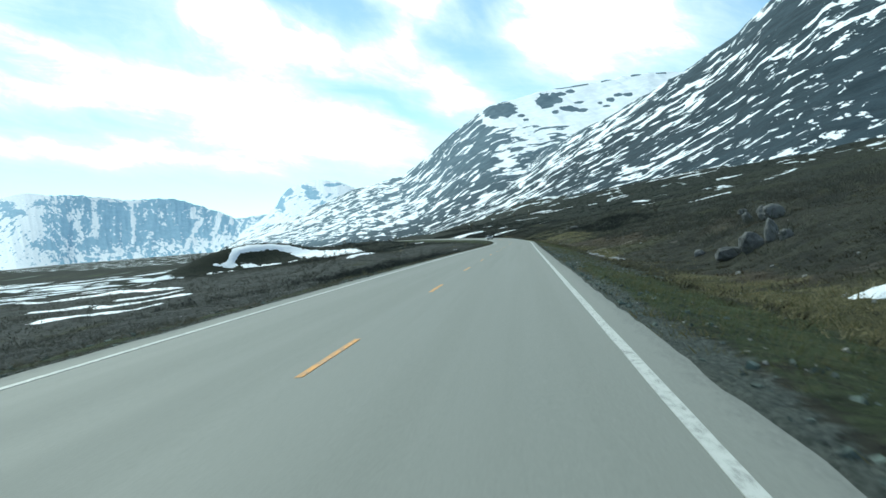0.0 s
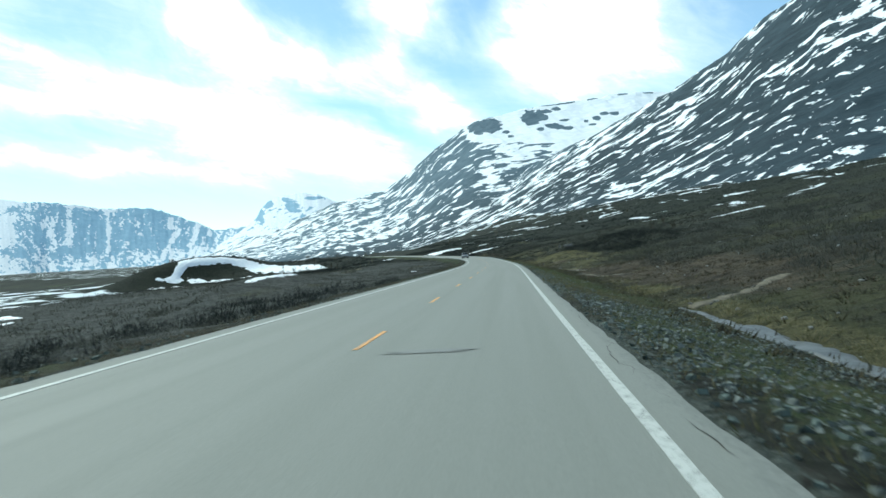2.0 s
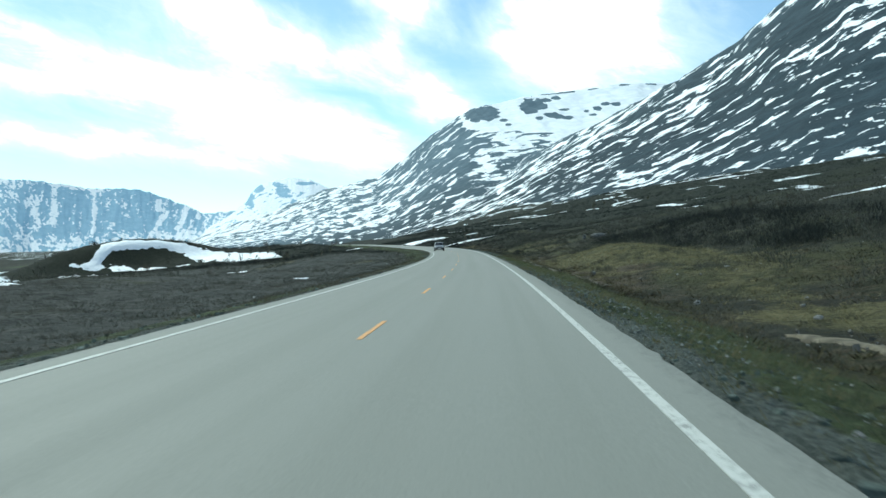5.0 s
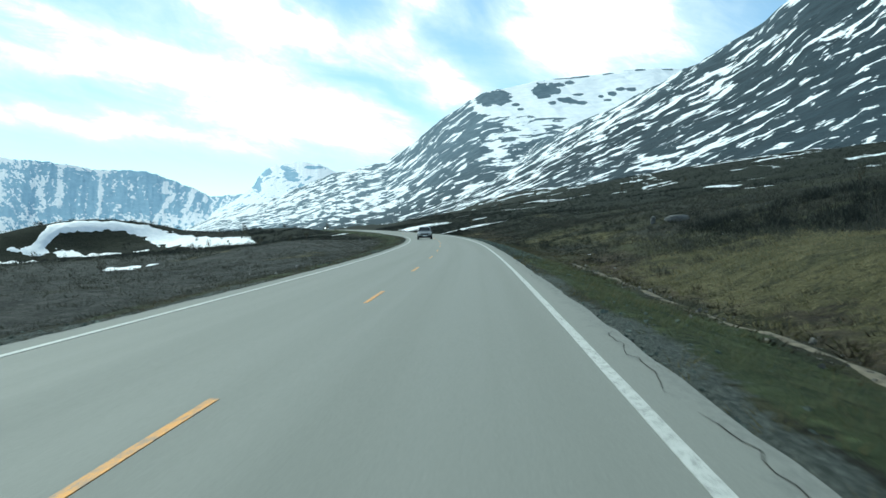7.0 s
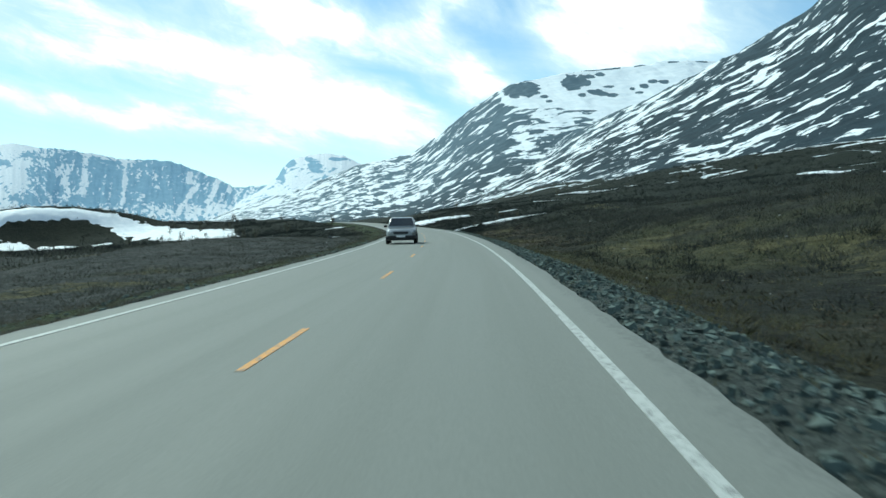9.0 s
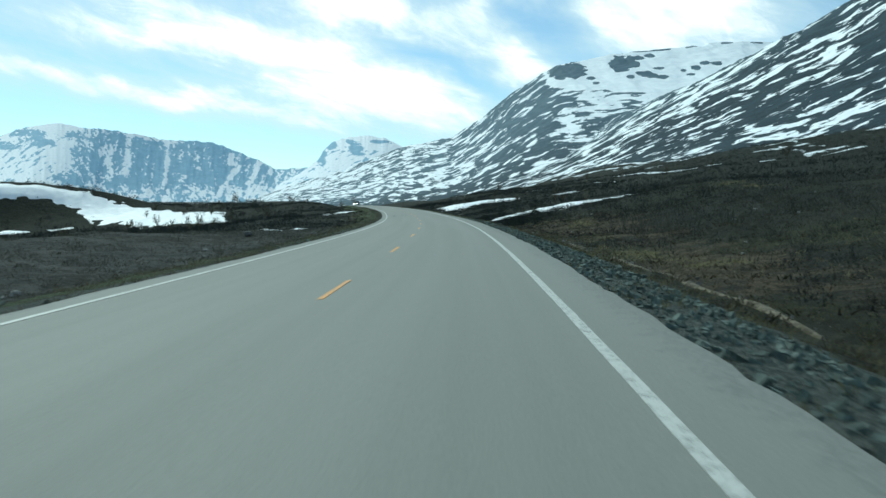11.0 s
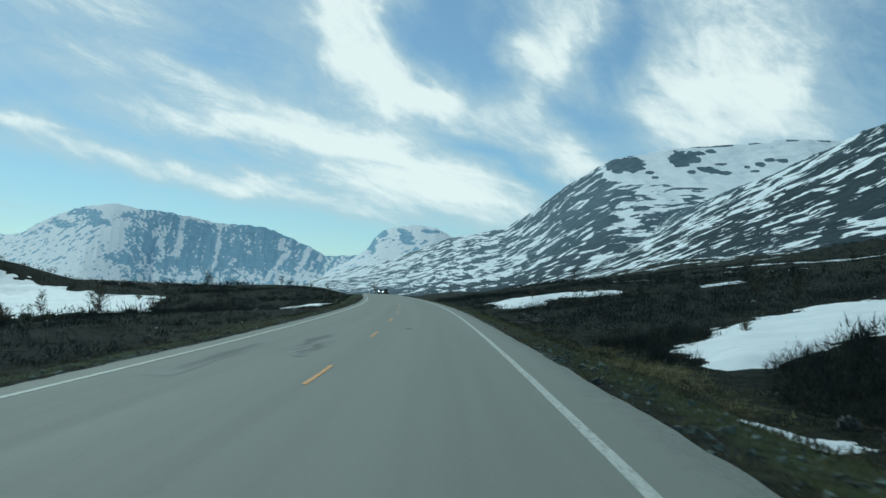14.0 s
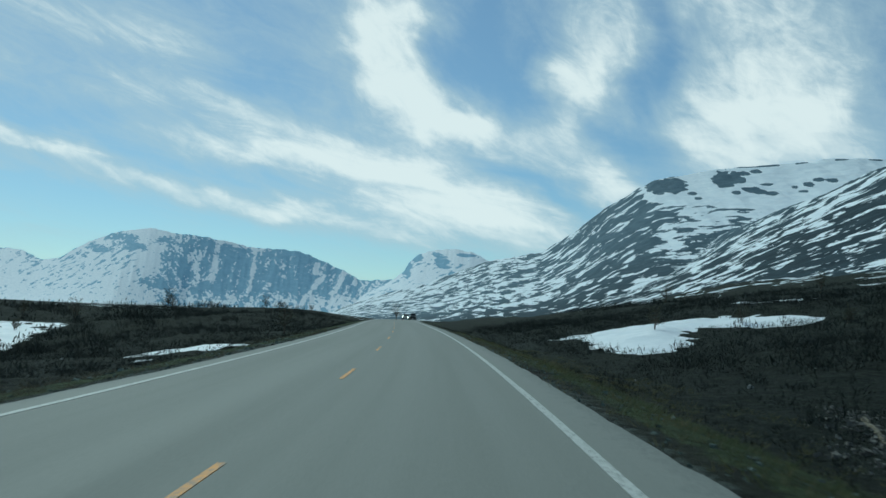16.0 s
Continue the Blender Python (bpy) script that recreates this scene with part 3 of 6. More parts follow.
def surface_marks(me, x, y):
    """Where gravel, grass, dark heath and old snow lie."""
    s, d = road_coords(x, y)
    ad = np.abs(d)
    stony = np.where(d > 0, smooth(244, 264, s) * (1 - smooth(375, 410, s)), 0.0)
    width = np.where(d > 0, 3.75 - 0.3 * smooth(150, 190, s) + 2.6 * stony, 3.7) + wider(s, d) + 0.45 * vnoise(s / 6, d * 0, 21)
    give(me, "gravel", (1 - smooth(0, 1.0, ad - width)))
    for name, v in zip(("green", "gold", "russet"), cover(x, y, s, d)):
        give(me, name, v)
    # grey, haze-lifted heath left of the road
    give(me, "heather", (0.72 + 0.55 * fbm(x / 9, y / 9, 58, 3)) * smooth(5.5, 8, -d) * (1 - smooth(310, 440, s + 55 * fbm(x / 45, y / 45, 59, 3))))
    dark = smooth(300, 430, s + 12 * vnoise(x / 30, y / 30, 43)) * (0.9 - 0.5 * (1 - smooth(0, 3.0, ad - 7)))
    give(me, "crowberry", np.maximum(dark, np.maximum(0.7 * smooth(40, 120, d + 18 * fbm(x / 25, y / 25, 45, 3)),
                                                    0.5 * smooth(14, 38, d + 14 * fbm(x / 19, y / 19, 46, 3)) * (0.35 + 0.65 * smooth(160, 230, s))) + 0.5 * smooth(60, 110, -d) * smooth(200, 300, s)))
    r = np.hypot(x, y - 240)
    snow = -0.30 + 0.26 * smooth(70, 160, -d) + 0.16 * smooth(450, 1200, r)
    give(me, "snow", np.where((ad < 60) | (d > 0) & (s < 900), -1.0, snow))
    give(me, "drift", np.where(d > 50, -0.30 + 0.228 * smooth(55, 140, d), -1.0))


def build_ground():
    xs = grown(-75, 42, 1.0, 1.055, (-4700, 4700))
    ys = grown(-16, 560, 1.45, 1.06, (-3500, 4700))
    x, y = np.meshgrid(xs, ys)
    s, d = road_coords(x, y)
    under = (1 - smooth(7.6, 9.2, np.abs(d))) * smooth(-22, -19, s) * (1 - smooth(519, 523, s))
    z = ground_z(x, y) - 0.35 * under
    me = mesh_from("ground", np.stack([x, y, z], -1).reshape(-1, 3), grid_faces(len(ys), len(xs)))
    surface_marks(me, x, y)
    ob = part("ground", me, HEATH)
    return tagged(ob, "brown heath and moss ground with gravelly road verges", "ground", kind="structure")


def verge_lift(x, y, d, s):
    """How far the rough shoulders stand above the smooth ground."""
    near = smooth(3.95, 4.7, np.abs(d) - wider(s, d)) * (np.abs(d) < 8.4) * (s < 520)
    return near * (0.07 * fbm(x / 0.9, y / 0.9, 25, 3) + 0.03)


def build_verges():
    """The road's two shoulders, finer than the open ground and tucked into it at the far side."""
    out = np.array([3.5, 3.7, 3.82, 3.94, 4.08, 4.24, 4.42, 4.62, 4.84, 5.08, 5.34, 5.62, 5.92, 6.24, 6.58, 6.94, 7.32, 7.72, 8.14, 8.58, 9.0])
    s = np.arange(-20, 521, 0.45)
    for side in (1, -1):
        S, D = np.meshgrid(s, side * out, indexing="ij")
        D = D + wider(S, D)
        p = on_road(S, D)
        x, y = p[..., 0], p[..., 1]
        z = ground_z(x, y) + verge_lift(x, y, np.where(np.abs(D) > 8.3, 8.3 * side, D), S) - 0.5 * smooth(8.2, 9.0, np.abs(D))
        faces = grid_faces(len(s), len(out))
        me = mesh_from("road_verge", np.stack([x, y, z], -1).reshape(-1, 3), faces[:, ::-1] if side > 0 else faces)
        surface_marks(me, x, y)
        tagged(part("road_verge", me, HEATH), "stony grass verge along the asphalt's edge", "verge", kind="structure")


build_ground()
build_verges()


def build_road():
    s = np.concatenate([np.arange(-20, 520, 0.5), np.arange(520, 915, 1.5)])
    cols = np.array([-EDGE_L - 0.03, -EDGE_L, -3.2, -2.4, -1.6, -0.8, 0, 0.8, 1.6, 2.4, 3.2, MEAN_R, MEAN_R + 0.03])
    S, D = np.meshgrid(s, cols, indexing="ij")
    edge = np.where(np.abs(D) > 3.5, 0.025 * vnoise(S / 4.1, D * 0 + np.sign(D), 51) + 0.035 * vnoise(S / 0.6, D * 0 + np.sign(D), 52), 0)
    up = np.zeros_like(D)
    up[:, 0] = up[:, -1] = -0.4
    me = mesh_from("road", on_road(S, D + edge + wider(S, D), up).reshape(-1, 3), grid_faces(len(s), len(cols))[:, ::-1], True)
    give(me, "lane", np.stack([D, S, D * 0], -1).reshape(-1, 3), "FLOAT_VECTOR")
    return tagged(part("road", me, ASPHALT), "worn grey two-lane asphalt road with cracked edges", "road", kind="structure")


road = build_road()


def stripe(name, s, d0, d1, material, seed):
    """Paint on the asphalt: a thin slab with slightly ragged sides."""
    S = np.repeat(np.asarray(s)[:, None], 4, 1)
    D = np.repeat(np.array([[d0, d0, d1, d1]]), len(s), 0) + 0.004 * vnoise(S / 1.3, np.array([[0.0, 0.0, 7.0, 7.0]]), seed)
    up = np.repeat(np.array([[0.0, 0.006, 0.006, 0.0]]), len(s), 0)
    me = mesh_from(name, on_road(S, D, up).reshape(-1, 3), grid_faces(len(s), 4)[:, ::-1], True)
    return part(name, me, material, road)


def build_markings():
    long = np.concatenate([np.arange(-18, 520, 0.6), np.arange(520, 905, 1.5)])
    ob = stripe("edge_line", long, LINE - 0.055, LINE + 0.055, WHITE_PAINT, 61)
    ob["label"] = "solid white edge line"
    ob = stripe("edge_line", long, -LINE - 0.055, -LINE + 0.055, WHITE_PAINT, 62)
    ob["label"] = "solid white edge line"
    for k in range(-2, 75):
        a = 5.61 + 12 * k
        a -= 0.8 * math.exp(-((a - 225) / 70) ** 2)
        ob = stripe("lane_dash", np.linspace(a, a + 3, 5), -0.04, 0.04, YELLOW_PAINT, 63 + k)
        if k == -2:
            ob["label"] = "worn yellow centre dash"


build_markings()

# ---------------------------------------------------------------- mountains


def mountain(name, az, rr, height, material, flow, snow, label):
    """A mountain over a fan of bearings az (degrees) and ranges rr (one row a bearing), height(az, t, r)."""
    n = rr.shape[1]
    A = np.repeat(az[:, None], n, 1)
    x, y = HUB[0] + rr * np.sin(np.radians(A)), HUB[1] + rr * np.cos(np.radians(A))
    z = height(A, rr, x, y)
    me = mesh_from(name, np.stack([x, y, z], -1).reshape(-1, 3), grid_faces(len(az), n)[:, ::-1])
    give(me, "flow", flow(A, x, y, z).reshape(-1, 3), "FLOAT_VECTOR")
    give(me, "snow", snow(A, rr, x, y, z))
    # share of the painted haze on the fell side, growing with range
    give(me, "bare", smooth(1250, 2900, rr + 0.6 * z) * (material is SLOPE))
    return tagged(part(name, me, material), label, "mountain", kind="structure")




# the near flank's skyline and the flat-topped fell behind it: bearing, height in degrees, range
NEAR_AZ = [-12, -6, 0, 3, 5, 8, 10.7, 12, 14, 16.5, 18.1, 19.5, 24, 30, 45, 70, 85]
NEAR_EL = [0.0, 1.5, 4.3, 6.0, 7.0, 8.35, 9.6, 10.2, 11.1, 12.4, 13.5, 14.5, 17, 19, 20, 18, 14]
NEAR_R = [2600, 2400, 2250, 2150, 2000, 1850, 1700, 1620, 1600, 1580, 1570, 1560, 1500, 1400, 1200, 1000, 900]
FELL_AZ = [-25, -21.7, -19.7, -17.5, -14.5, -12.5, -11.3, -9.9, -7.8, -6.8, -5.5, -4.1, -3.3, -2.2, -1.2, 0, 2, 3.5, 6.4, 7.9, 10, 11.4, 14, 16, 24]
FELL_EL = [-0.5, 0.0, 0.95, 1.75, 2.75, 3.5, 3.95, 4.3, 4.65, 5.25, 6.25, 7.4, 7.95, 8.6, 9.12, 9.42, 9.7, 9.88, 9.98, 10.15, 10.22, 10.05, 10, 10, 9]
FELL_R = [4100, 4000, 3930, 3850, 3760, 3680, 3580, 3420, 3230, 3120, 3020, 2950, 2920, 2890, 2870, 2860, 2850, 2850, 2850, 2850, 2850, 2870, 2900, 2900, 2900]
FOOT_AZ = [-25, -18, -12, -6, -3, 0, 3, 8, 14, 18, 30, 50, 85]
FOOT_R = [1500, 1100, 760, 560, 480, 430, 390, 330, 270, 240, 180, 130, 110]


# bare rock on the snowy top: bearing, height, half width, half height
FELL_ROCKS = [(-0.75, 8.68, 0.95, 0.4), (-0.1, 8.78, 0.75, 0.42), (2.7, 9.16, 0.6, 0.46), (3.25, 9.2, 0.45, 0.4), (3.85, 9.45, 0.4, 0.13), (4.5, 9.58, 0.3, 0.1), (3.75, 9.1, 0.22, 0.2), (4.2, 8.5, 0.55, 0.16),
              (4.7, 8.36, 0.4, 0.13), (5.35, 8.26, 0.42, 0.11), (3.45, 8.32, 0.26, 0.1), (5.1, 8.8, 0.34, 0.08), (7.3, 8.76, 0.26, 0.14), (7.8, 9.0, 0.3, 0.11), (8.6, 8.95, 0.36, 0.15),
              (6.6, 8.6, 0.2, 0.08), (0.95, 8.3, 0.3, 0.1), (1.3, 7.98, 0.2, 0.08), (7.0, 8.35, 0.3, 0.08)]


def build_fell():
    az = np.concatenate([np.arange(-24, -6, 0.1), np.arange(-6, 14, 0.07), np.arange(14, 26, 0.1), np.arange(26, 84, 0.6)])
    foot = np.interp(az, FOOT_AZ, FOOT_R)
    t = np.concatenate([np.linspace(0.0, 0.25, 50), np.linspace(0.255, 0.7, 80), np.linspace(0.702, 1.06, 160)])
    gx, gy = HUB[0] + foot * np.sin(np.radians(az)), HUB[1] + foot * np.cos(np.radians(az))
    sill = ground_z(gx, gy) - 2.5
    last = np.maximum(np.interp(az, FELL_AZ, FELL_R), np.interp(az, NEAR_AZ, NEAR_R)) + 150
    rr = foot[:, None] + t[None, :] * (last - foot)[:, None]

    def ridge(A, r, az_k, el_k, r_k, power):
        f, c, e = np.interp(A, FOOT_AZ, FOOT_R), np.interp(A, az_k, r_k), np.interp(A, az_k, el_k)
        q = (r - f) / (c - f)
        z0 = np.interp(A, az, sill)
        top = c * np.tan(np.radians(e))
        z = z0 + (top - z0) * np.clip(q, 0, 1) ** power
        return z - np.clip(q - 1, 0, 1) ** 1.2 * c * 0.5

    def height(A, r, x, y):
        near = ridge(A, r, NEAR_AZ, NEAR_EL, NEAR_R, 1.45)
        fell = ridge(A, r, FELL_AZ, FELL_EL, FELL_R, 2.6)
        z = np.maximum(near, fell)
        rise = smooth(20, 160, z)
        along, cross = -0.25 * x + 0.97 * y, 0.97 * x + 0.25 * y
        bench = fbm(along / 330, cross / 42, 71, 4)
        return z + rise * (7.0 * bench + 5.0 * fbm(x / 120, y / 120, 72, 4)) + 2.0 * fbm(x / 25, y / 25, 73, 3) * smooth(5, 40, z)

    def parts(A, x, y, z):
        """Height in degrees, skyline height of the face that a point lies on, and whether that is the near flank."""
        r = np.hypot(x - HUB[0], y - HUB[1])
        near = ridge(A, r, NEAR_AZ, NEAR_EL, NEAR_R, 1.45) > ridge(A, r, FELL_AZ, FELL_EL, FELL_R, 2.6)
        sky = np.where(near, np.interp(A, NEAR_AZ, NEAR_EL), np.interp(A, FELL_AZ, FELL_EL))
        return np.degrees(np.arctan2(z, r)), np.maximum(sky, 0.7), near

    # snow lies in long lenses that run with the skyline, shorter where the fell is farther off
    lens = np.clip(1.0 + 0.11 * (az + 8), 0.75, 3.4)
    run = np.cumsum(np.gradient(az) / lens)

    def flow(A, x, y, z):
        el, sky, near = parts(A, x, y, z)
        across = np.where(near, 35.0, 27.0) * (el / sky - 0.22 * np.log(sky)) + 0.7 * fbm(A * 0.45, el * 0.6, 75, 3) + np.where(near, 40.0, 0.0)
        return np.stack([np.interp(A, az, run) * np.where(near, 1.6, 1.15), across, z * 0], -1)

    def snow(A, r, x, y, z):
        el, sky, near = parts(A, x, y, z)
        q = el / sky
        v = -0.115 + 0.075 * smooth(0.10, 0.34, q) + 0.012 * smooth(0.6, 0.9, q)
        v = v + np.where(near, -0.014 * smooth(8, 16, A), 0.05 * smooth(-4, -14, A))
        # the smooth snow cap and the snow field under it
        cap = smooth(0.0, 0.16, el - 7.75 + 0.07 * (A + 1.6) + 0.12 * vnoise(A * 1.1, A * 0, 74)) * smooth(-2.3, -1.2, A + 0.7 * fbm(A * 1.2, el * 2.5, 80, 4)) * ~near
        v = v + 0.30 * cap
        field = np.exp(-((A - 2.0) / 3.2) ** 2 - ((el - 7.05 + 0.02 * (A - 2)) / 0.55) ** 2) * ~near
        v = v + 0.085 * field
        v = v - 0.035 * smooth(-7.0, -4.8, A) * smooth(-0.6, -2.4, A) * smooth(4.6, 5.8, el) * ~near
        rag = 0.55 * fbm(A * 2.6, el * 6, 79, 4, 0.6)
        for a, e, wa, we in FELL_ROCKS:
            v = v - 0.75 * smooth(1.12, 0.88, (np.abs((A - a) / wa) ** 2.4 + np.abs((el - e) / we) ** 2.4) ** 0.42 + rag) * ~near
        rim = np.interp(A, FELL_AZ, FELL_EL) - el
        v = v - 0.5 * np.exp(-((rim - 0.04) / 0.07) ** 2) * smooth(0.05, 0.3, vnoise(A * 1.1, A * 0, 78)) * smooth(-5, -3, A) * ~near
        return v + 0.085 * fbm(x / 150, y / 150, 77, 3) * (1 - cap)

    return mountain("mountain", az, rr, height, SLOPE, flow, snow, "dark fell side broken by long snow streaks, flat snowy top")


build_fell()

CLIFF_AZ = [-60, -50, -45, -41, -40.1, -39, -37.9, -37.1, -36.75, -35.56, -34.3, -33.1, -32.1, -30.4, -29.2, -27.0, -25.7, -24.2, -23.1, -22.5, -21.9, -21.3, -20.9, -20.2, -19.7, -19.2, -18.5, -17.4, -14, -10]
CLIFF_EL = [2.5, 3.6, 3.9, 3.5, 3.3, 3.18, 2.75, 2.88, 3.06, 3.87, 4.5, 4.85, 5.0, 4.76, 4.7, 4.42, 4.19, 4.2, 4.15, 3.95, 3.62, 3.5, 3.3, 3.04, 2.78, 2.5, 2.56, 2.66, 2.3, 1.0]
PEAK_AZ = [-22, -19.7, -18.7, -17.2, -16.5, -16.2, -15.6, -15.0, -14.5, -13.2, -12.3, -11.6, -10.8, -8.5, -6, -3]
PEAK_EL = [0.2, 0.9, 1.8, 2.6, 3.2, 3.75, 4.3, 4.5, 4.66, 4.78, 4.62, 4.35, 3.9, 3.4, 3.0, 2.0]


def build_far(az, k_az, k_el, top_r, foot_r, power, face, snow_of, label):
    t = np.concatenate([np.linspace(0, 1, 150), [1.03, 1.1]])
    foot_r = np.interp(az, *foot_r)[:, None]
    rr = foot_r + t[None, :] * (top_r - foot_r)

    def height(A, r, x, y):
        q = np.clip((r - foot_r) / (top_r - foot_r), 0, 1.2)
        top = top_r * np.tan(np.radians(np.interp(A, k_az, k_el)))
        jag = top_r * radians(0.10) * fbm(A * 2.2, A * 0, 81, 5, 0.6)
        p = np.clip(q, 0, 1) ** power
        gully = np.abs(fbm(A * 1.1, q * 0.8, 83, 4)) + 0.4 * fbm(A * 3.0, q * 3.0, 84, 2)
        z = 18 + (top - 18) * p + jag * p ** 5 - 14 * gully * np.sin(np.pi * np.clip(q, 0, 1)) * face
        return z - np.clip(q - 1, 0, 1) * 900

    def flow(A, x, y, z):
        return np.stack([A * 3.6 + 0.9 * fbm(A * 0.9, z / 90, 86, 3), z / 13 + A * 1.2, z * 0], -1)

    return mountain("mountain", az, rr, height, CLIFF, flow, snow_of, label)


# snow gullies on the wall: bearing and height of top and foot, half width, strength
GULLIES = [(-28.0, 4.5, -28.3, 2.0, 0.20, 0.30), (-28.3, 3.2, -28.4, 2.0, 0.34, 0.2), (-25.8, 4.1, -25.95, 1.4, 0.15, 0.34), (-25.0, 3.3, -25.1, 2.8, 0.12, 0.2), (-24.0, 3.6, -24.1, 2.9, 0.17, 0.26),
           (-21.7, 3.5, -22.0, 2.7, 0.38, 0.30), (-21.5, 2.7, -22.6, 1.0, 0.26, 0.28), (-20.2, 3.0, -20.8, 1.6, 0.15, 0.28), (-19.6, 2.6, -19.9, 1.2, 0.10, 0.2), (-19.1, 2.4, -19.2, 1.3, 0.10, 0.2),
           (-24.9, 2.2, -24.9, 1.6, 0.15, 0.2), (-18.4, 2.3, -18.6, 1.0, 0.3, 0.14), (-27.0, 3.3, -27.1, 2.6, 0.14, 0.14), (-26.6, 2.9, -26.7, 2.3, 0.12, 0.14), (-29.4, 4.4, -29.0, 1.6, 0.12, 0.22)]
# rock masses under the summit: bearing, height, half width, half height
CRAGS = [(-33.6, 4.3, 1.0, 0.36), (-32.9, 3.8, 0.8, 0.3), (-34.9, 3.5, 0.6, 0.28), (-31.2, 4.2, 0.6, 0.3), (-30.9, 3.4, 0.35, 0.4), (-30.2, 2.7, 0.7, 0.9), (-31.2, 1.7, 0.9, 0.35), (-29.7, 4.0, 0.5, 0.5)]


def cliff_snow(A, r, x, y, z):
    el = np.degrees(np.arctan2(z - 1, r))
    wall = smooth(-29.6, -28.4, A + 0.35 * fbm(el * 1.5, A * 0.5, 101, 3))
    v = 0.15 - 0.29 * wall
    # rock specks in slanting lines on the open snow side
    p, q = 0.82 * A + 0.57 * el, 0.82 * el - 0.57 * A
    open_side = smooth(-31.5, -33.5, A + 0.8 * el - 3.0)
    v = v - (1 - wall) * 0.34 * smooth(0.12, 0.38, fbm(p * 3.0, q * 11.0, 91, 4, 0.62)) * (0.35 + 0.65 * smooth(3.6, 2.2, np.abs(el - 2.6) + 1.5)) * (0.4 + 0.6 * open_side)
    crags = 0.6 * fbm(A * 3.6 + 0.9 * el, el * 4.4, 92, 5, 0.68)
    for a, e, wa, we in CRAGS:
        v = v + (-0.25 + crags) * np.exp(-(((A - a) / wa) ** 2 + ((el - e) / we) ** 2) ** 1.5)
    # the clean snow field below the summit
    v = v + 0.22 * np.exp(-(((A + 32.0) / 0.75) ** 2 + ((el - 3.0) / 0.42) ** 2) ** 2)
    # broken rock with snow flecks between the field and the wall
    broken = smooth(-31.9, -30.6, A) * smooth(-27.9, -29.2, A)
    v = v + broken * (-0.10 + 0.46 * fbm(A * 6.5 + 1.3 * el, el * 3.0, 93, 5, 0.66))
    wig = 0.14 * fbm(el * 1.6, A * 0.2, 94, 3) + 0.10 * fbm(el * 5, A * 2, 98, 3)
    gap = 0.85 + 0.8 * fbm(A * 3, el * 3, 99, 3)
    for a0, e0, a1, e1, w, gain in GULLIES:
        f = (e0 - el) / (e0 - e1)
        v = v + gain * gap * np.exp(-((A - a0 - (a1 - a0) * f - wig) / w) ** 2) * smooth(-0.1, 0.12, f) * smooth(1.15, 0.85, f)
    # flecks on the wall's ledges, and its right end cut by thin gullies
    v = v + wall * 0.20 * smooth(0.22, 0.55, fbm(A * 5.5, el * 4.2, 102, 4, 0.6))
    ends = smooth(-22.4, -20.8, A)
    v = v + ends * (0.04 + 0.38 * fbm(A * 5.5 - 3.0 * el, el * 1.6 + A * 0.6, 103, 5, 0.66))
    v = v + 0.26 * smooth(1.75, 0.85, el + 0.55 * fbm(A * 1.9, A * 0, 95, 4)) * wall * (0.55 + 0.9 * fbm(A * 5, el * 4, 104, 3))
    rim = np.interp(A, CLIFF_AZ, CLIFF_EL) - el
    v = v + 0.22 * smooth(0.30, 0.08, rim + 0.2 * fbm(A * 1.7, A * 0, 96, 3)) * (smooth(-32.4, -32.0, A) * smooth(-30.4, -30.8, A) + 0.8 * smooth(-29.5, -28.8, A) * smooth(-24.4, -25.4, A))
    return v + 0.07 * fbm(A * 1.6, el * 1.6, 89, 5, 0.62)


def peak_snow(A, r, x, y, z):
    el = np.degrees(np.arctan2(z - 1, r))
    p, q = 0.93 * A + 0.37 * el, 0.93 * el - 0.37 * A
    v = 0.13 - 0.30 * smooth(0.2, 0.5, fbm(p * 1.6, q * 7, 97, 4, 0.6)) * smooth(4.4, 3.4, el) + 0.04 * fbm(A * 1.5, el * 2, 88, 3)
    rag = 0.6 * fbm(A * 3.0 + el, el * 3.4, 105, 5, 0.62)
    for a, e, wa, we in ((-16.3, 3.35, 0.32, 0.6), (-15.7, 4.1, 0.34, 0.25), (-14.1, 3.85, 0.42, 0.45), (-14.5, 4.35, 0.3, 0.16), (-13.2, 3.1, 0.6, 0.16), (-12.6, 4.35, 0.6, 0.12), (-12.2, 3.4, 0.5, 0.12)):
        v = v - 0.30 * smooth(1.3, 0.6, np.sqrt(((A - a) / wa) ** 2 + ((el - e) / we) ** 2) + rag)
    return v


build_far(np.concatenate([np.arange(-60, -41, 0.3), np.arange(-41, -16, 0.05), np.arange(-16, -9.9, 0.2)]), CLIFF_AZ, CLIFF_EL, 4600, ([-33.5, -29.5], [3150, 3950]), 1.15, 1.0, cliff_snow, "haze-blue cliff mountain with snow gullies beyond the valley")
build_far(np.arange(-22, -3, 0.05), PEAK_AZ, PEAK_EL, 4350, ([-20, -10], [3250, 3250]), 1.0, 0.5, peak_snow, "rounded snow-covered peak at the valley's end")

# ---------------------------------------------------------------- snow, stones and plants


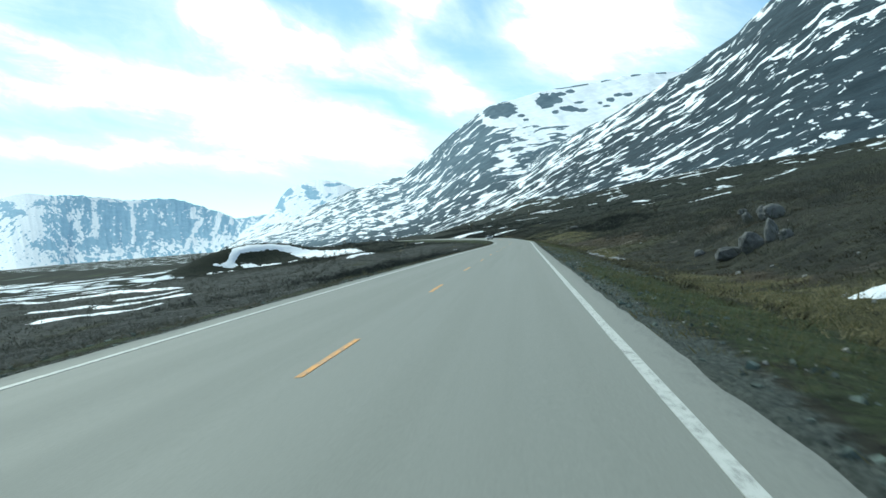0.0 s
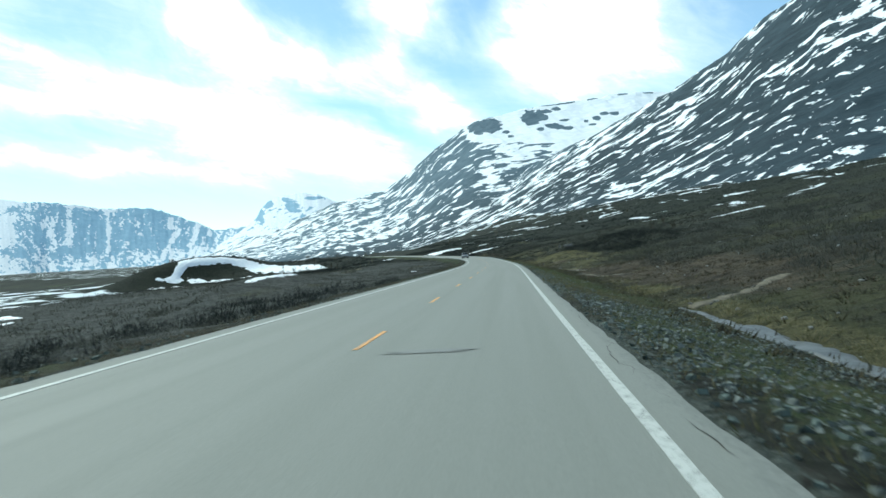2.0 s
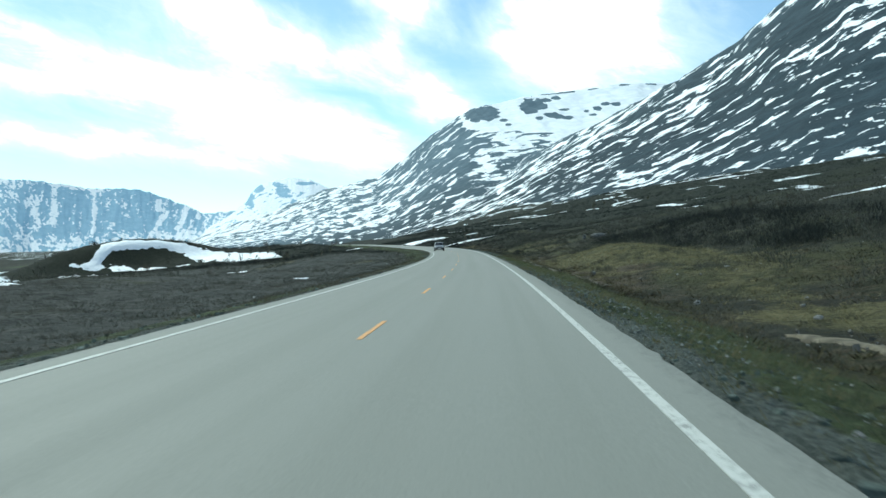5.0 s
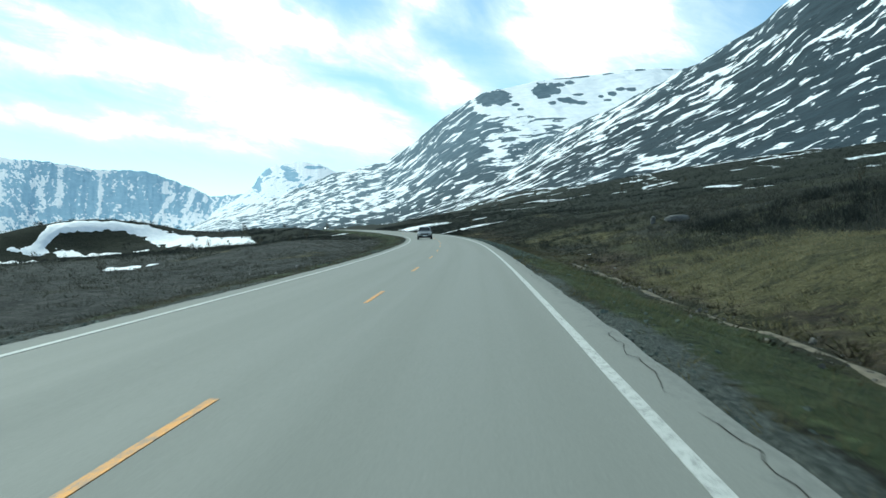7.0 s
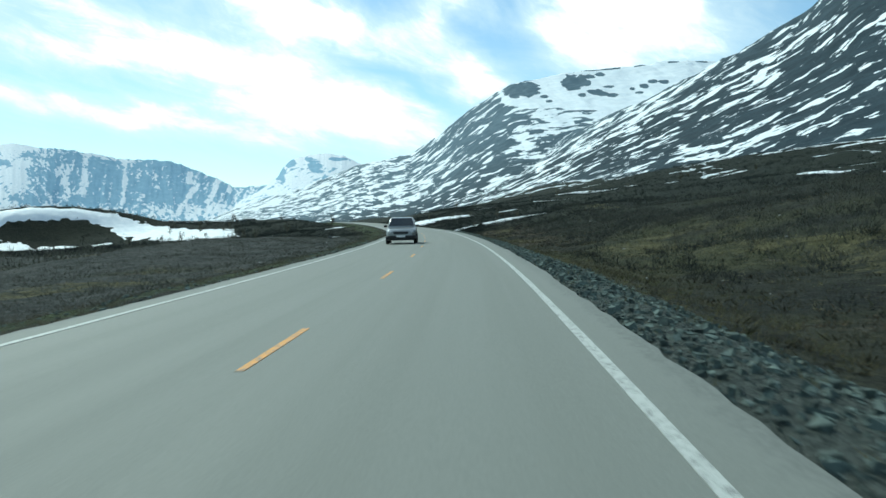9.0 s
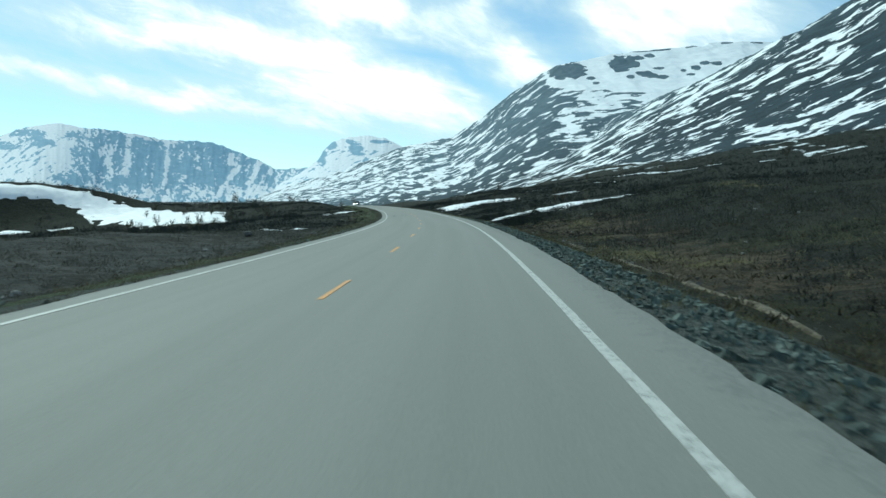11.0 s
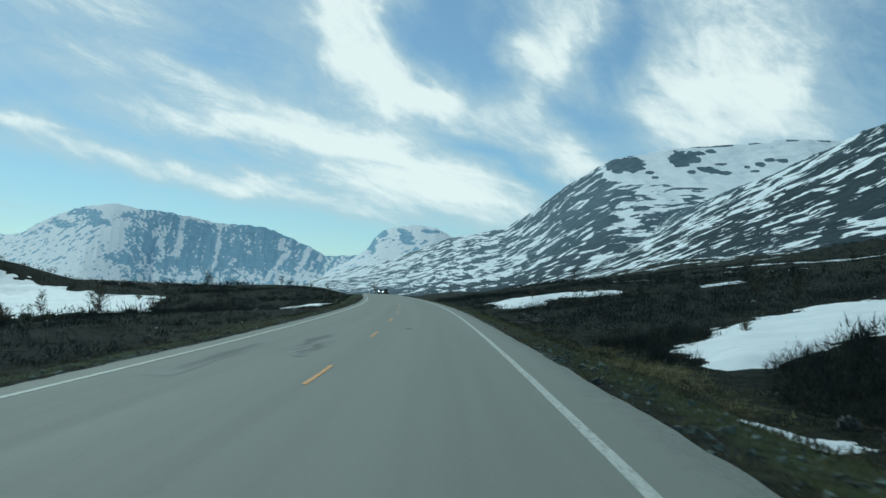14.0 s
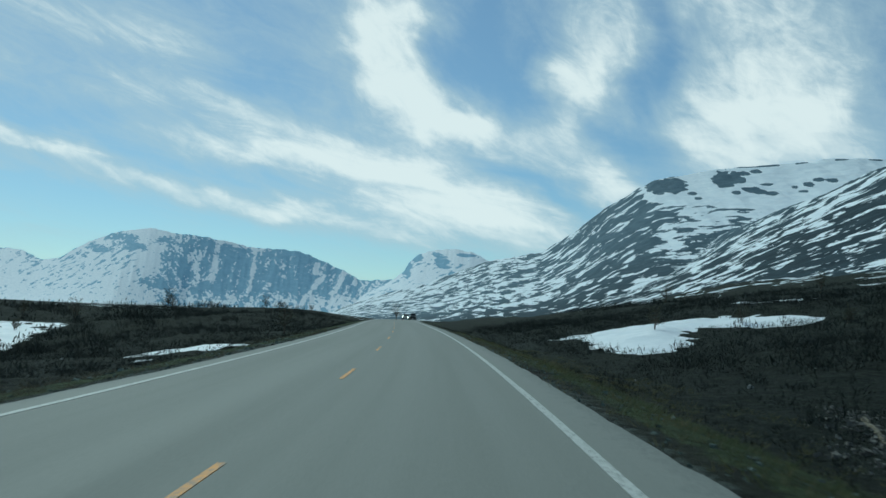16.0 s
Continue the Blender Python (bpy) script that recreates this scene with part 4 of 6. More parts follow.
def drape(name, pts, widths, material, thick=0.25, seed=0, rag=0.45, sub=9, cross=9, grow=1.0):
    """An uneven sheet lying on the ground along a line of points (x, y)."""
    pts = np.array(pts, float)
    seg = np.hypot(*np.diff(pts, axis=0).T)
    at = np.concatenate([[0], np.cumsum(seg)])
    n = max(10, sub * len(pts))
    u = np.linspace(0, at[-1], n)
    px, py = np.interp(u, at, pts[:, 0]), np.interp(u, at, pts[:, 1])
    k = np.ones(5) / 5
    px = np.convolve(np.pad(px, 2, mode="edge"), k, "valid")
    py = np.convolve(np.pad(py, 2, mode="edge"), k, "valid")
    tx, ty = np.gradient(px), np.gradient(py)
    ln = np.hypot(tx, ty) + 1e-6
    nx, ny = -ty / ln, tx / ln
    end = np.clip(np.minimum(u, at[-1] - u) / (0.12 * at[-1] + 1e-6), 0, 1) ** 0.5
    w = np.interp(u, at, widths) / 2 * end * grow
    size = max(0.4, float(np.mean(widths)))
    left = w * (1 + rag * vnoise(u / size * 1.4, u * 0, seed) + 0.6 * rag * vnoise(u / size * 4, u * 0, seed + 1)) + 0.02
    right = w * (1 + rag * vnoise(u / size * 1.4, u * 0 + 5, seed + 2) + 0.6 * rag * vnoise(u / size * 4, u * 0, seed + 3)) + 0.02
    v = np.linspace(-1, 1, cross)
    off = np.where(v[None, :] < 0, v[None, :] * left[:, None], v[None, :] * right[:, None])
    x, y = px[:, None] + nx[:, None] * off, py[:, None] + ny[:, None] * off
    dome = (1 - np.abs(v) ** 4)[None, :] * end[:, None]
    z = ground_z(x, y) + thick * dome - 0.10 * (1 - dome) + 0.06 * dome * vnoise(x / 1.7, y / 1.7, seed + 4)
    me = mesh_from(name, np.stack([x, y, z], -1).reshape(-1, 3), grid_faces(n, cross))
    if me.polygons[len(me.polygons) // 2].normal.z < 0:
        me.flip_normals()
    return part(name, me, material)


def snow_sheet(pts, widths, thick, seed, rag=0.55):
    """Old snow along a line of points: thick in the middle, thinning out to a ragged edge with holes."""
    pts, widths = np.array(pts, float), np.array(widths, float)
    pad = 0.8 * widths.max()
    lo, hi = pts.min(0) - pad, pts.max(0) + pad
    step = float(np.clip(widths.mean() / 16, 0.07, 0.6))
    nx, ny = int((hi[0] - lo[0]) / step) + 2, int((hi[1] - lo[1]) / step) + 2
    x, y = np.meshgrid(np.linspace(lo[0], hi[0], nx), np.linspace(lo[1], hi[1], ny))
    best = np.full(x.shape, -9.0)
    for (a, b), (wa, wb) in zip(zip(pts, pts[1:]), zip(widths, widths[1:])):
        t = np.clip(((x - a[0]) * (b - a)[0] + (y - a[1]) * (b - a)[1]) / ((b - a) ** 2).sum(), 0, 1)
        dist = np.hypot(x - a[0] - t * (b - a)[0], y - a[1] - t * (b - a)[1])
        best = np.maximum(best, 1 - dist / ((wa + (wb - wa) * t) / 2))
    size = widths.mean()
    f = best + rag * fbm(x / size * 1.3, y / size * 1.3, seed, 5, 0.62) + 0.8 * rag * fbm(x / size * 3.6, y / size * 3.6, seed + 9, 4, 0.65) + 0.06
    z = ground_z(x, y) + thick * np.clip(f * 1.6, -0.8, 1) ** 1.0 + 0.10 * thick * fbm(x / size * 5, y / size * 5, seed + 3, 3)
    keep = f > -0.35
    faces = grid_faces(ny, nx)
    faces = faces[keep.ravel()[faces].any(1)]
    used, inv = np.unique(faces, return_inverse=True)
    verts = np.stack([x, y, z], -1).reshape(-1, 3)[used]
    return part("snow_patch", mesh_from("snow_patch", verts, inv.reshape(-1, 4)), SNOW)


BARE_LINES = []


def no_growth(x, y):
    """True where snow, water or washed gravel covers the ground."""
    hit = np.zeros(np.shape(x), bool)
    for pts, widths in BARE_LINES:
        for a, b, wa, wb in zip(pts, pts[1:], widths, widths[1:]):
            dx, dy = b[0] - a[0], b[1] - a[1]
            t = np.clip(((x - a[0]) * dx + (y - a[1]) * dy) / (dx * dx + dy * dy), 0, 1)
            hit |= np.hypot(x - a[0] - t * dx, y - a[1] - t * dy) < 0.52 * (wa + (wb - wa) * t)
    return hit


def build_snow():
    def lay(pts, widths, seed, label, rag=0.55):
        BARE_LINES.append((pts, widths))
        ob = snow_sheet(pts, widths, 0.05 + 0.03 * min(7, float(np.mean(widths))), seed, rag)
        return tagged(ob, label, "snow", group="snow patches")

    lay([(-171.5, 512), (-170.7, 517), (-170.2, 522), (-170, 526), (-165, 529.3), (-159, 533.8), (-153.6, 538.7), (-149, 542), (-142, 545), (-134.5, 544.5), (-126, 541), (-118, 539), (-111, 538), (-105, 535), (-98, 529), (-93, 526)],
        [4, 4, 4, 5, 5.5, 5.5, 5, 6.5, 8, 15, 20, 24, 24, 16, 9, 3], 100, "curved drift of old snow arching over a heath mound", 0.2)
    lay([(-179, 510.5), (-171, 512), (-161, 515), (-150, 516), (-141, 518)],
        [2.5, 4.5, 5, 4, 2], 103, "old snow along the foot of a heath mound", 0.45)
    lay([(-31.2, 508), (-31.8, 521), (-32.6, 534), (-28, 537), (-20.5, 530)],
        [3, 6, 11, 12, 5], 240, "broad snow patch among dark willow scrub")
    lay([(-14.2, 430.5), (-12.5, 438), (-8, 447.5), (-2.5, 451), (4, 451), (11, 452)],
        [3, 6, 8, 12, 13, 10], 261, "long snow drift along the foot of a grassy knoll", 0.7)
    # patches beside the mound
    for pts, widths, seed in [([(-178, 500), (-168, 502), (-155, 503)], [5, 6, 3], 107),
            ([(-58, 497.5), (-52, 495.5)], [2.2, 2.4], 142),
            ([(-53.6, 490.5), (-52.6, 489)], [0.9, 0.8], 149),
            ([(-136, 521), (-133, 524)], [2.5, 2], 247)]:
        lay(pts, widths, seed, "old snow patch on the mound and in its hollow")
    # patches out on the open heath towards the valley
    for pts, widths, seed in [([(-60, 337), (-56, 337)], [2.2, 2.0], 114),
            ([(-53.6, 337), (-52.4, 337)], [1.0, 0.8], 121),
            ([(-32.2, 181), (-31.8, 190), (-31.6, 201), (-31.6, 208.5)], [1.2, 2.0, 2.6, 1.2], 135),
            ([(-71, 136), (-62, 140.5)], [4, 3], 156),
            ([(-61, 141.5), (-57, 145)], [2, 1.5], 158),
            ([(-82, 184), (-72, 189)], [3, 2.5], 160),
            ([(-92, 170), (-84, 173)], [4, 4], 163),
            ([(-128, 226), (-100, 212), (-75, 197)], [4, 5, 3], 170),
            ([(-73, 158), (-58, 157)], [4, 4], 177),
            ([(-106, 277), (-99, 292)], [5, 4], 184),
            ([(-150, 250), (-118, 262)], [6, 5], 191),
            ([(-170, 330), (-130, 320)], [8, 6], 198),
            ([(-215, 390), (-160, 372)], [9, 8], 205),
            ([(-90, 330), (-76, 322)], [3, 3], 212),
            ([(-200, 300), (-160, 285)], [8, 5], 219)]:
        lay(pts, widths, seed, "thin patch of old snow lying on brown heath")
    # patches on the fell's lower slope
    for pts, widths, seed in [([(59, 297), (69, 295)], [3.5, 5], 233),
            ([(-20, 579), (-14, 569)], [3, 3], 275),
            ([(13, 675), (26, 652)], [5, 5], 282),
            ([(-8.5, 507), (-4.4, 510)], [1.6, 1.6], 289),
            ([(65, 475), (70, 461)], [3, 2.5], 303),
            ([(49, 579), (72, 566)], [5, 4], 310),
            ([(57, 425), (64, 412)], [2.5, 2.5], 324),
            ([(100, 640), (122, 618)], [5, 4], 331),
            ([(112, 585), (128, 562)], [6, 4], 338),
            ([(20, 610), (38, 592)], [4, 3.5], 345),
            ([(2, 575), (14, 566)], [3, 3], 352)]:
        lay(pts, widths, seed, "patch of old snow on the scrubby lower slope")
    # melting remains by the road
    for pts, widths, seed in [([(-13.6, 219.6), (-13.1, 220.8)], [0.45, 0.4], 128),
            ([(-15.3, 418.3), (-14.0, 418.0)], [0.9, 1.0], 268),
            ([(8.0, 276.2), (9.0, 275.6)], [0.55, 0.4], 296),
            ([(-35.2, 400.8), (-32.8, 403.2)], [1.5, 1.3], 372),
            ([(10.6, 30.5), (12.4, 33.0)], [1.0, 1.4], 317)]:
        lay(pts, widths, seed, "small melting snow patch in the ditch", 0.8)


build_snow()

def chips(name, p, size, seed):
    """Crushed stone: small split blocks, each skewed in its own way."""
    g = np.random.default_rng(seed)
    box = np.array([(-1, -1, -1), (1, -1, -1), (1, 1, -1), (-1, 1, -1), (-1, -1, 1), (1, -1, 1), (1, 1, 1), (-1, 1, 1)]) * 0.5
    tri = np.array([(4, 5, 6), (4, 6, 7), (0, 1, 5), (0, 5, 4), (1, 2, 6), (1, 6, 5), (2, 3, 7), (2, 7, 6), (3, 0, 4), (3, 4, 7)])
    n = len(p)
    v = (box[None] + g.uniform(-0.26, 0.26, (n, 8, 3))) * (size[:, None] * g.uniform(0.7, 1.8, (n, 3)))[:, None, :]
    a, b = g.uniform(0, 2 * np.pi, n), g.uniform(-0.7, 0.7, n)
    c, s, cb, sb = np.cos(a)[:, None], np.sin(a)[:, None], np.cos(b)[:, None], np.sin(b)[:, None]
    x, z = v[..., 0] * cb - v[..., 2] * sb, v[..., 0] * sb + v[..., 2] * cb
    v = np.stack([x * c - v[..., 1] * s, x * s + v[..., 1] * c, z], -1) + p[:, None, :]
    return mesh_from(name, v.reshape(-1, 3), (tri[None] + 8 * np.arange(n)[:, None, None]).reshape(-1, 3), flat=True)


WATER = m_plain("stream_water", (0.085, 0.090, 0.088), 0.5, 0.5, 2.2, 0.5)
PALE = m_plain("pale_washed_gravel", (0.118, 0.104, 0.076), 0.95, 0.5, 2.5, 0.2)


def build_wet():
    p = [(10.6, 70), (9.6, 76), (8.9, 81), (8.9, 85), (8.6, 89), (8.8, 94), (8.9, 99)]
    BARE_LINES.append((p, [0.8] * 7))
    ob = drape("stream", p, [0.4, 0.6, 0.8, 0.9, 1.1, 0.8, 0.5], WATER, 0.02, 301, 0.3)
    tagged(ob, "shallow grey stream in the roadside ditch", "stream", kind="structure")
    for k, (a, b, da, db, w) in enumerate([(97, 104, 9.0, 14.0, 0.8), (132, 150, 10.8, 9.6, 0.45), (154, 172, 10.6, 8.8, 0.6), (196, 264, 8.0, 7.9, 0.42), (333, 373, 8.4, 9.2, 0.42), (472, 481, 9.6, 13.0, 0.15)]):
        ss = np.linspace(a, b, 8)
        p = on_road(ss, np.linspace(da, db, 8) + 0.5 * vnoise(ss / 6, ss * 0, 310 + k))[:, :2].tolist()
        BARE_LINES.append((p, [2.2 * w] * 8))
        ob = drape("gravel_bed", p, [w] * 8, PALE, 0.06, 320 + 5 * k, 0.7)
        tagged(ob, "pale washed gravel bed along the ditch", "gravel", kind="structure")
        g = np.random.default_rng(330 + k)
        n = int((60 if k == 5 else 5) * (b - a))
        sp, off = g.uniform(a, b, n), g.normal(0, 0.7 if k == 5 else 0.9 * w, n)
        q = on_road(sp, np.interp(sp, ss, np.linspace(da, db, 8) + 0.5 * vnoise(ss / 6, ss * 0, 310 + k)) + off)
        q[:, 2] = ground_z(q[:, 0], q[:, 1]) + 0.03
        tagged(part("washed_stones", chips("washed_stones", q, 0.02 + 0.06 * g.uniform(0, 1, n) ** 2.5, 340 + k), WASHED), "pale loose stones washed out along the ditch", "stones", kind="stuff")


build_wet()


def sprays(name, pos, count, tall, spread, wide, lean=0.35, seed=0):
    """Blades and twigs: at each place in pos, count thin tapering blades that fan out. tall: one height a place."""
    g = np.random.default_rng(seed)
    n = len(pos)
    base = np.repeat(pos, count, 0)
    h = np.repeat(tall, count) * g.uniform(0.45, 1.0, n * count)
    sp = np.repeat(tall, count) * spread
    a = g.uniform(0, 2 * np.pi, n * count)
    r = np.sqrt(g.uniform(0, 1, n * count))
    out = np.stack([np.cos(a), np.sin(a), 0 * a], -1)
    foot = base + out * (r * sp * 0.6)[:, None]
    foot[:, 2] -= 0.04
    tip = foot + out * (h * lean * (0.3 + r))[:, None] + np.stack([g.normal(0, 0.12, n * count) * h, g.normal(0, 0.12, n * count) * h, h], -1)
    b = g.uniform(0, np.pi, n * count)
    side = np.stack([np.cos(b), np.sin(b), 0 * b], -1) * (wide * np.repeat(tall, count) ** 0.5)[:, None]
    v = np.stack([foot - side, foot + side, tip], 1).reshape(-1, 3)
    me = mesh_from(name, v, np.arange(len(v)).reshape(-1, 3), flat=True)
    return me


def scatter(n, s0, s1, d0, d1, power=1.0, clump=0.0, seed=0):
    """n places on the ground between two distances from the road, denser near d0; clump: how patchy."""
    g = np.random.default_rng(seed)
    s = g.uniform(s0, s1, n * 3)
    d = d0 + (d1 - d0) * g.uniform(0, 1, n * 3) ** power
    keep = vnoise(s / 7, d / 7, seed) + 0.7 * vnoise(s / 2.5, d / 2.5, seed + 1) > clump + g.uniform(-0.5, 0.5, n * 3)
    keep &= (d < 0) | (d > 3.8 + wider(s, d))
    s, d = s[keep][:n], d[keep][:n]
    p = on_road(s, d)
    free = ~no_growth(p[:, 0], p[:, 1])
    p, s, d = p[free], s[free], d[free]
    p[:, 2] = ground_z(p[:, 0], p[:, 1]) + verge_lift(p[:, 0], p[:, 1], d, s)
    return p, s, d


def bushes(name, pos, count, tall, wide, seed=0):
    """Round bare shrubs: short twigs spread through a low uneven dome at each place."""
    g = np.random.default_rng(seed)
    n = len(pos) * count
    h = np.repeat(tall * g.uniform(0.8, 1.2, len(pos)), count)
    flat = np.repeat(g.uniform(0.7, 1.25, len(pos)), count)
    a, up, r = g.uniform(0, 2 * np.pi, n), g.uniform(0.02, 1, n), g.uniform(0.15, 1, n) ** 0.5
    lump = 1 + 0.25 * np.sin(3 * a + np.repeat(g.uniform(0, 6, len(pos)), count))
    out = np.stack([np.cos(a) * np.sqrt(1 - up ** 2), np.sin(a) * np.sqrt(1 - up ** 2), up], -1)
    foot = np.repeat(pos, count, 0) + out * (r * h * lump)[:, None] * np.stack([flat, flat, 0 * flat + 0.78], -1) * 0.8
    foot[:, 2] -= 0.05
    tip = foot + (0.5 * out + g.normal(0, 0.36, (n, 3)) + np.array([0, 0, 0.4])) * (0.27 * h)[:, None]
    b = g.uniform(0, np.pi, n)
    side = np.stack([np.cos(b), np.sin(b), g.uniform(-0.5, 0.5, n)], -1) * (wide * np.sqrt(h))[:, None]
    v = np.stack([foot - side, foot + side, tip], 1).reshape(-1, 3)
    return mesh_from(name, v, np.arange(len(v)).reshape(-1, 3), flat=True)


def build_plants():
    def put(name, me, mat, label, cat):
        return tagged(part(name, me, mat), label, cat, kind="stuff")

    def bare(p, s, d, seed, much=1.0):
        """Leaves out places where turf grows instead of scrub."""
        green, gold, russet = cover(p[:, 0], p[:, 1], s, d)
        keep = np.random.default_rng(seed).uniform(0.15, 0.8, len(p)) > much * np.maximum(gold, 0.55 * russet)
        return p[keep], s[keep], d[keep]

    g = np.random.default_rng(1)
    # low scrub near the road on the left, then beyond the bend on both sides
    p, s, d = bare(*scatter(9000, -14, 400, -5.9, -36, 1.3, -0.35, 11), 71)
    put("willow_scrub", bushes("willow_scrub", p, 20, g.uniform(0.22, 0.62, len(p)) * (0.45 + 0.55 * smooth(5, 12, -d)), 0.021, 2), GREY_TWIGS, "bare grey-brown willow and heather scrub on the heath", "scrub")
    p, s, d = scatter(3800, 395, 610, -5.9, -40, 1.3, -0.5, 12)
    q, sq, dq = bare(*scatter(5400, 395, 600, 6.6, 48, 1.3, -0.5, 14), 72)
    tall = np.concatenate([g.uniform(0.25, 0.95, len(p)) * (0.45 + 0.55 * smooth(6, 14, -d)), g.uniform(0.3, 1.15, len(q)) * (0.35 + 0.65 * smooth(8, 16, dq))])
    put("willow_scrub", bushes("willow_scrub", np.concatenate([p, q]), 32, tall * 1.1, 0.026, 8), DARK_TWIGS, "dense dark willow scrub beside the road", "scrub")
    # heather on the slope
    p, s, d = bare(*scatter(15000, -14, 405, 7.6, 44, 1.3, -0.45, 13), 73)
    far = (s > 190 + 20 * vnoise(d / 8, s / 15, 48)) & (d > 13)
    put("heather", sprays("heather", p[~far], 13, g.uniform(0.10, 0.34, (~far).sum()), 1.6, 0.015, 1.0, seed=3), TWIGS, "low brown heather and dwarf birch on the slope", "heather")
    put("heather", sprays("heather", p[far], 13, g.uniform(0.12, 0.4, far.sum()), 1.6, 0.016, 1.0, seed=10), GREY_TWIGS, "low dark heather and crowberry on the slope", "heather")
    p, s, d = bare(*scatter(2700, 20, 420, 15, 70, 1.2, 0.0, 20), 74, 0.8)
    put("willow_scrub", bushes("willow_scrub", p, 70, g.uniform(0.5, 1.5, len(p)), 0.024, 11), GREY_TWIGS, "dark bare willow bushes on the slope", "scrub")
    p, s, d = bare(*scatter(1500, 255, 405, 9.5, 32, 1.1, -0.4, 30), 76)
    put("willow_scrub", bushes("willow_scrub", p, 46, g.uniform(0.3, 0.85, len(p)), 0.02, 16), DARK_TWIGS, "low dark willow and juniper bushes on the bank", "scrub")
    # thickets: behind the grassy knoll, below the long drift, and along the crest beyond the left verge
    p, s, d = scatter(330, 205, 285, 21, 36, 1.1, -0.6, 28)
    put("willow_scrub", bushes("willow_scrub", p, 130, g.uniform(0.8, 1.6, len(p)), 0.018, 15), DARK_TWIGS, "tall dark willow thicket behind a grassy knoll", "scrub")
    p, s, d = scatter(200, 414, 446, 10, 17, 1.0, -1.2, 29)
    put("willow_scrub", bushes("willow_scrub", p, 260, g.uniform(0.6, 1.05, len(p)), 0.011, 17), DARK_TWIGS, "dark willow thicket below a snow drift", "scrub")
    p, s, d = scatter(420, 455, 650, -18, -95, 1.0, -0.3, 36)
    put("willow_scrub", bushes("willow_scrub", p, 130, g.uniform(0.7, 1.9, len(p)), 0.022, 18), DARK_TWIGS, "tall dark willow thickets along the crest", "scrub")
    p, s, d = scatter(150, 196, 254, 10, 20, 1.0, 0.1, 39)
    put("willow_scrub", bushes("willow_scrub", p, 90, g.uniform(0.25, 0.7, len(p)), 0.016, 21), GREY_TWIGS, "low grey willow bushes on a golden knoll", "scrub")
    p, s, d = scatter(260, 62, 140, -7.5, -22, 1.2, 0.25, 38)
    put("willow_scrub", bushes("willow_scrub", p, 90, g.uniform(0.45, 1.1, len(p)), 0.016, 20), DARK_TWIGS, "dark bare willow clumps on the heath", "scrub")
    p = np.array([(-178, 526.5, 0), (-177, 527.2, 0), (-176.4, 526.4, 0), (-168, 533, 0), (-160, 539, 0), (-157, 541.5, 0), (-150, 547, 0)])
    p[:, 2] = ground_z(p[:, 0], p[:, 1])
    put("willow_scrub", bushes("willow_scrub", p, 160, np.array([2.2, 1.9, 1.8, 1.1, 1.2, 1.0, 1.2]), 0.03, 19), DARK_TWIGS, "dark willow clumps along the top of a mound", "scrub")
    p, s, d = scatter(6000, -10, 400, -34, -150, 1.3, -0.2, 15)
    put("willow_scrub", bushes("willow_scrub", p, 14, g.uniform(0.5, 1.4, len(p)), 0.068, 4), GREY_TWIGS, "bare grey-brown willow scrub out on the heath", "scrub")
    p, s, d = scatter(5000, -10, 400, 40, 190, 1.2, -0.05, 17)
    put("willow_scrub", bushes("willow_scrub", p, 15, g.uniform(0.5, 1.7, len(p)), 0.08, 5), GREY_TWIGS, "bare grey-brown willow scrub on the lower slope", "scrub")
    p, s, d = scatter(4000, 390, 720, -34, -150, 1.2, -0.2, 16)
    q, _, _ = scatter(5000, 390, 720, 40, 190, 1.2, -0.2, 18)
    p = np.concatenate([p, q])
    tall = g.uniform(0.5, 1.6, len(p)) * np.where(np.arange(len(p)) < len(p) - len(q), 1.3, 1.0)
    put("willow_scrub", bushes("willow_scrub", p, 15, tall, 0.07, 9), DARK_TWIGS, "dense dark willow scrub farther along the valley", "scrub")
    # verge grass: straw tufts throughout, green where it is lush, golden turf on the banks
    p, s, d = scatter(17000, -14, 520, 3.85, 10.5, 1.2, -0.5, 19)
    stony = smooth(240, 265, s) * (1 - smooth(378, 405, s)) * (1 - smooth(5.6, 6.6, d))
    p = p[np.random.default_rng(3).uniform(0, 1, len(p)) > stony * 0.75]
    put("grass", sprays("grass", p, 10, np.random.default_rng(4).uniform(0.07, 0.22, len(p)), 1.2, 0.02, 1.0, seed=6), GRASS, "thin green and straw grass on the road verge", "grass")
    p, s, d = scatter(36000, -14, 520, 4.1, 8.6, 1.0, -0.7, 24)
    p = p[cover(p[:, 0], p[:, 1], s, d)[0] > np.random.default_rng(6).uniform(0.25, 0.9, len(p))]
    put("grass", sprays("grass", p, 11, np.random.default_rng(7).uniform(0.07, 0.20, len(p)), 1.3, 0.022, 1.0, seed=12), GREEN_GRASS, "lush short green grass in the roadside ditch", "grass")
    p, s, d = scatter(42000, -14, 440, 7.0, 30, 1.2, -0.9, 25)
    q, sq, dq = scatter(14000, -14, 440, -6.5, -46, 1.2, -0.9, 26)
    p, s, d = np.concatenate([p, q]), np.concatenate([s, sq]), np.concatenate([d, dq])
    p = p[cover(p[:, 0], p[:, 1], s, d)[1] > np.random.default_rng(8).uniform(0.3, 0.9, len(p))]
    put("grass", sprays("grass", p, 9, np.random.default_rng(9).uniform(0.12, 0.34, len(p)), 1.4, 0.03, 1.0, seed=13), GOLD_GRASS, "tufts of golden and olive grass on mossy banks", "grass")
    p, s, d = scatter(11000, -14, 520, -3.85, -8.0, 1.3, -0.5, 23)
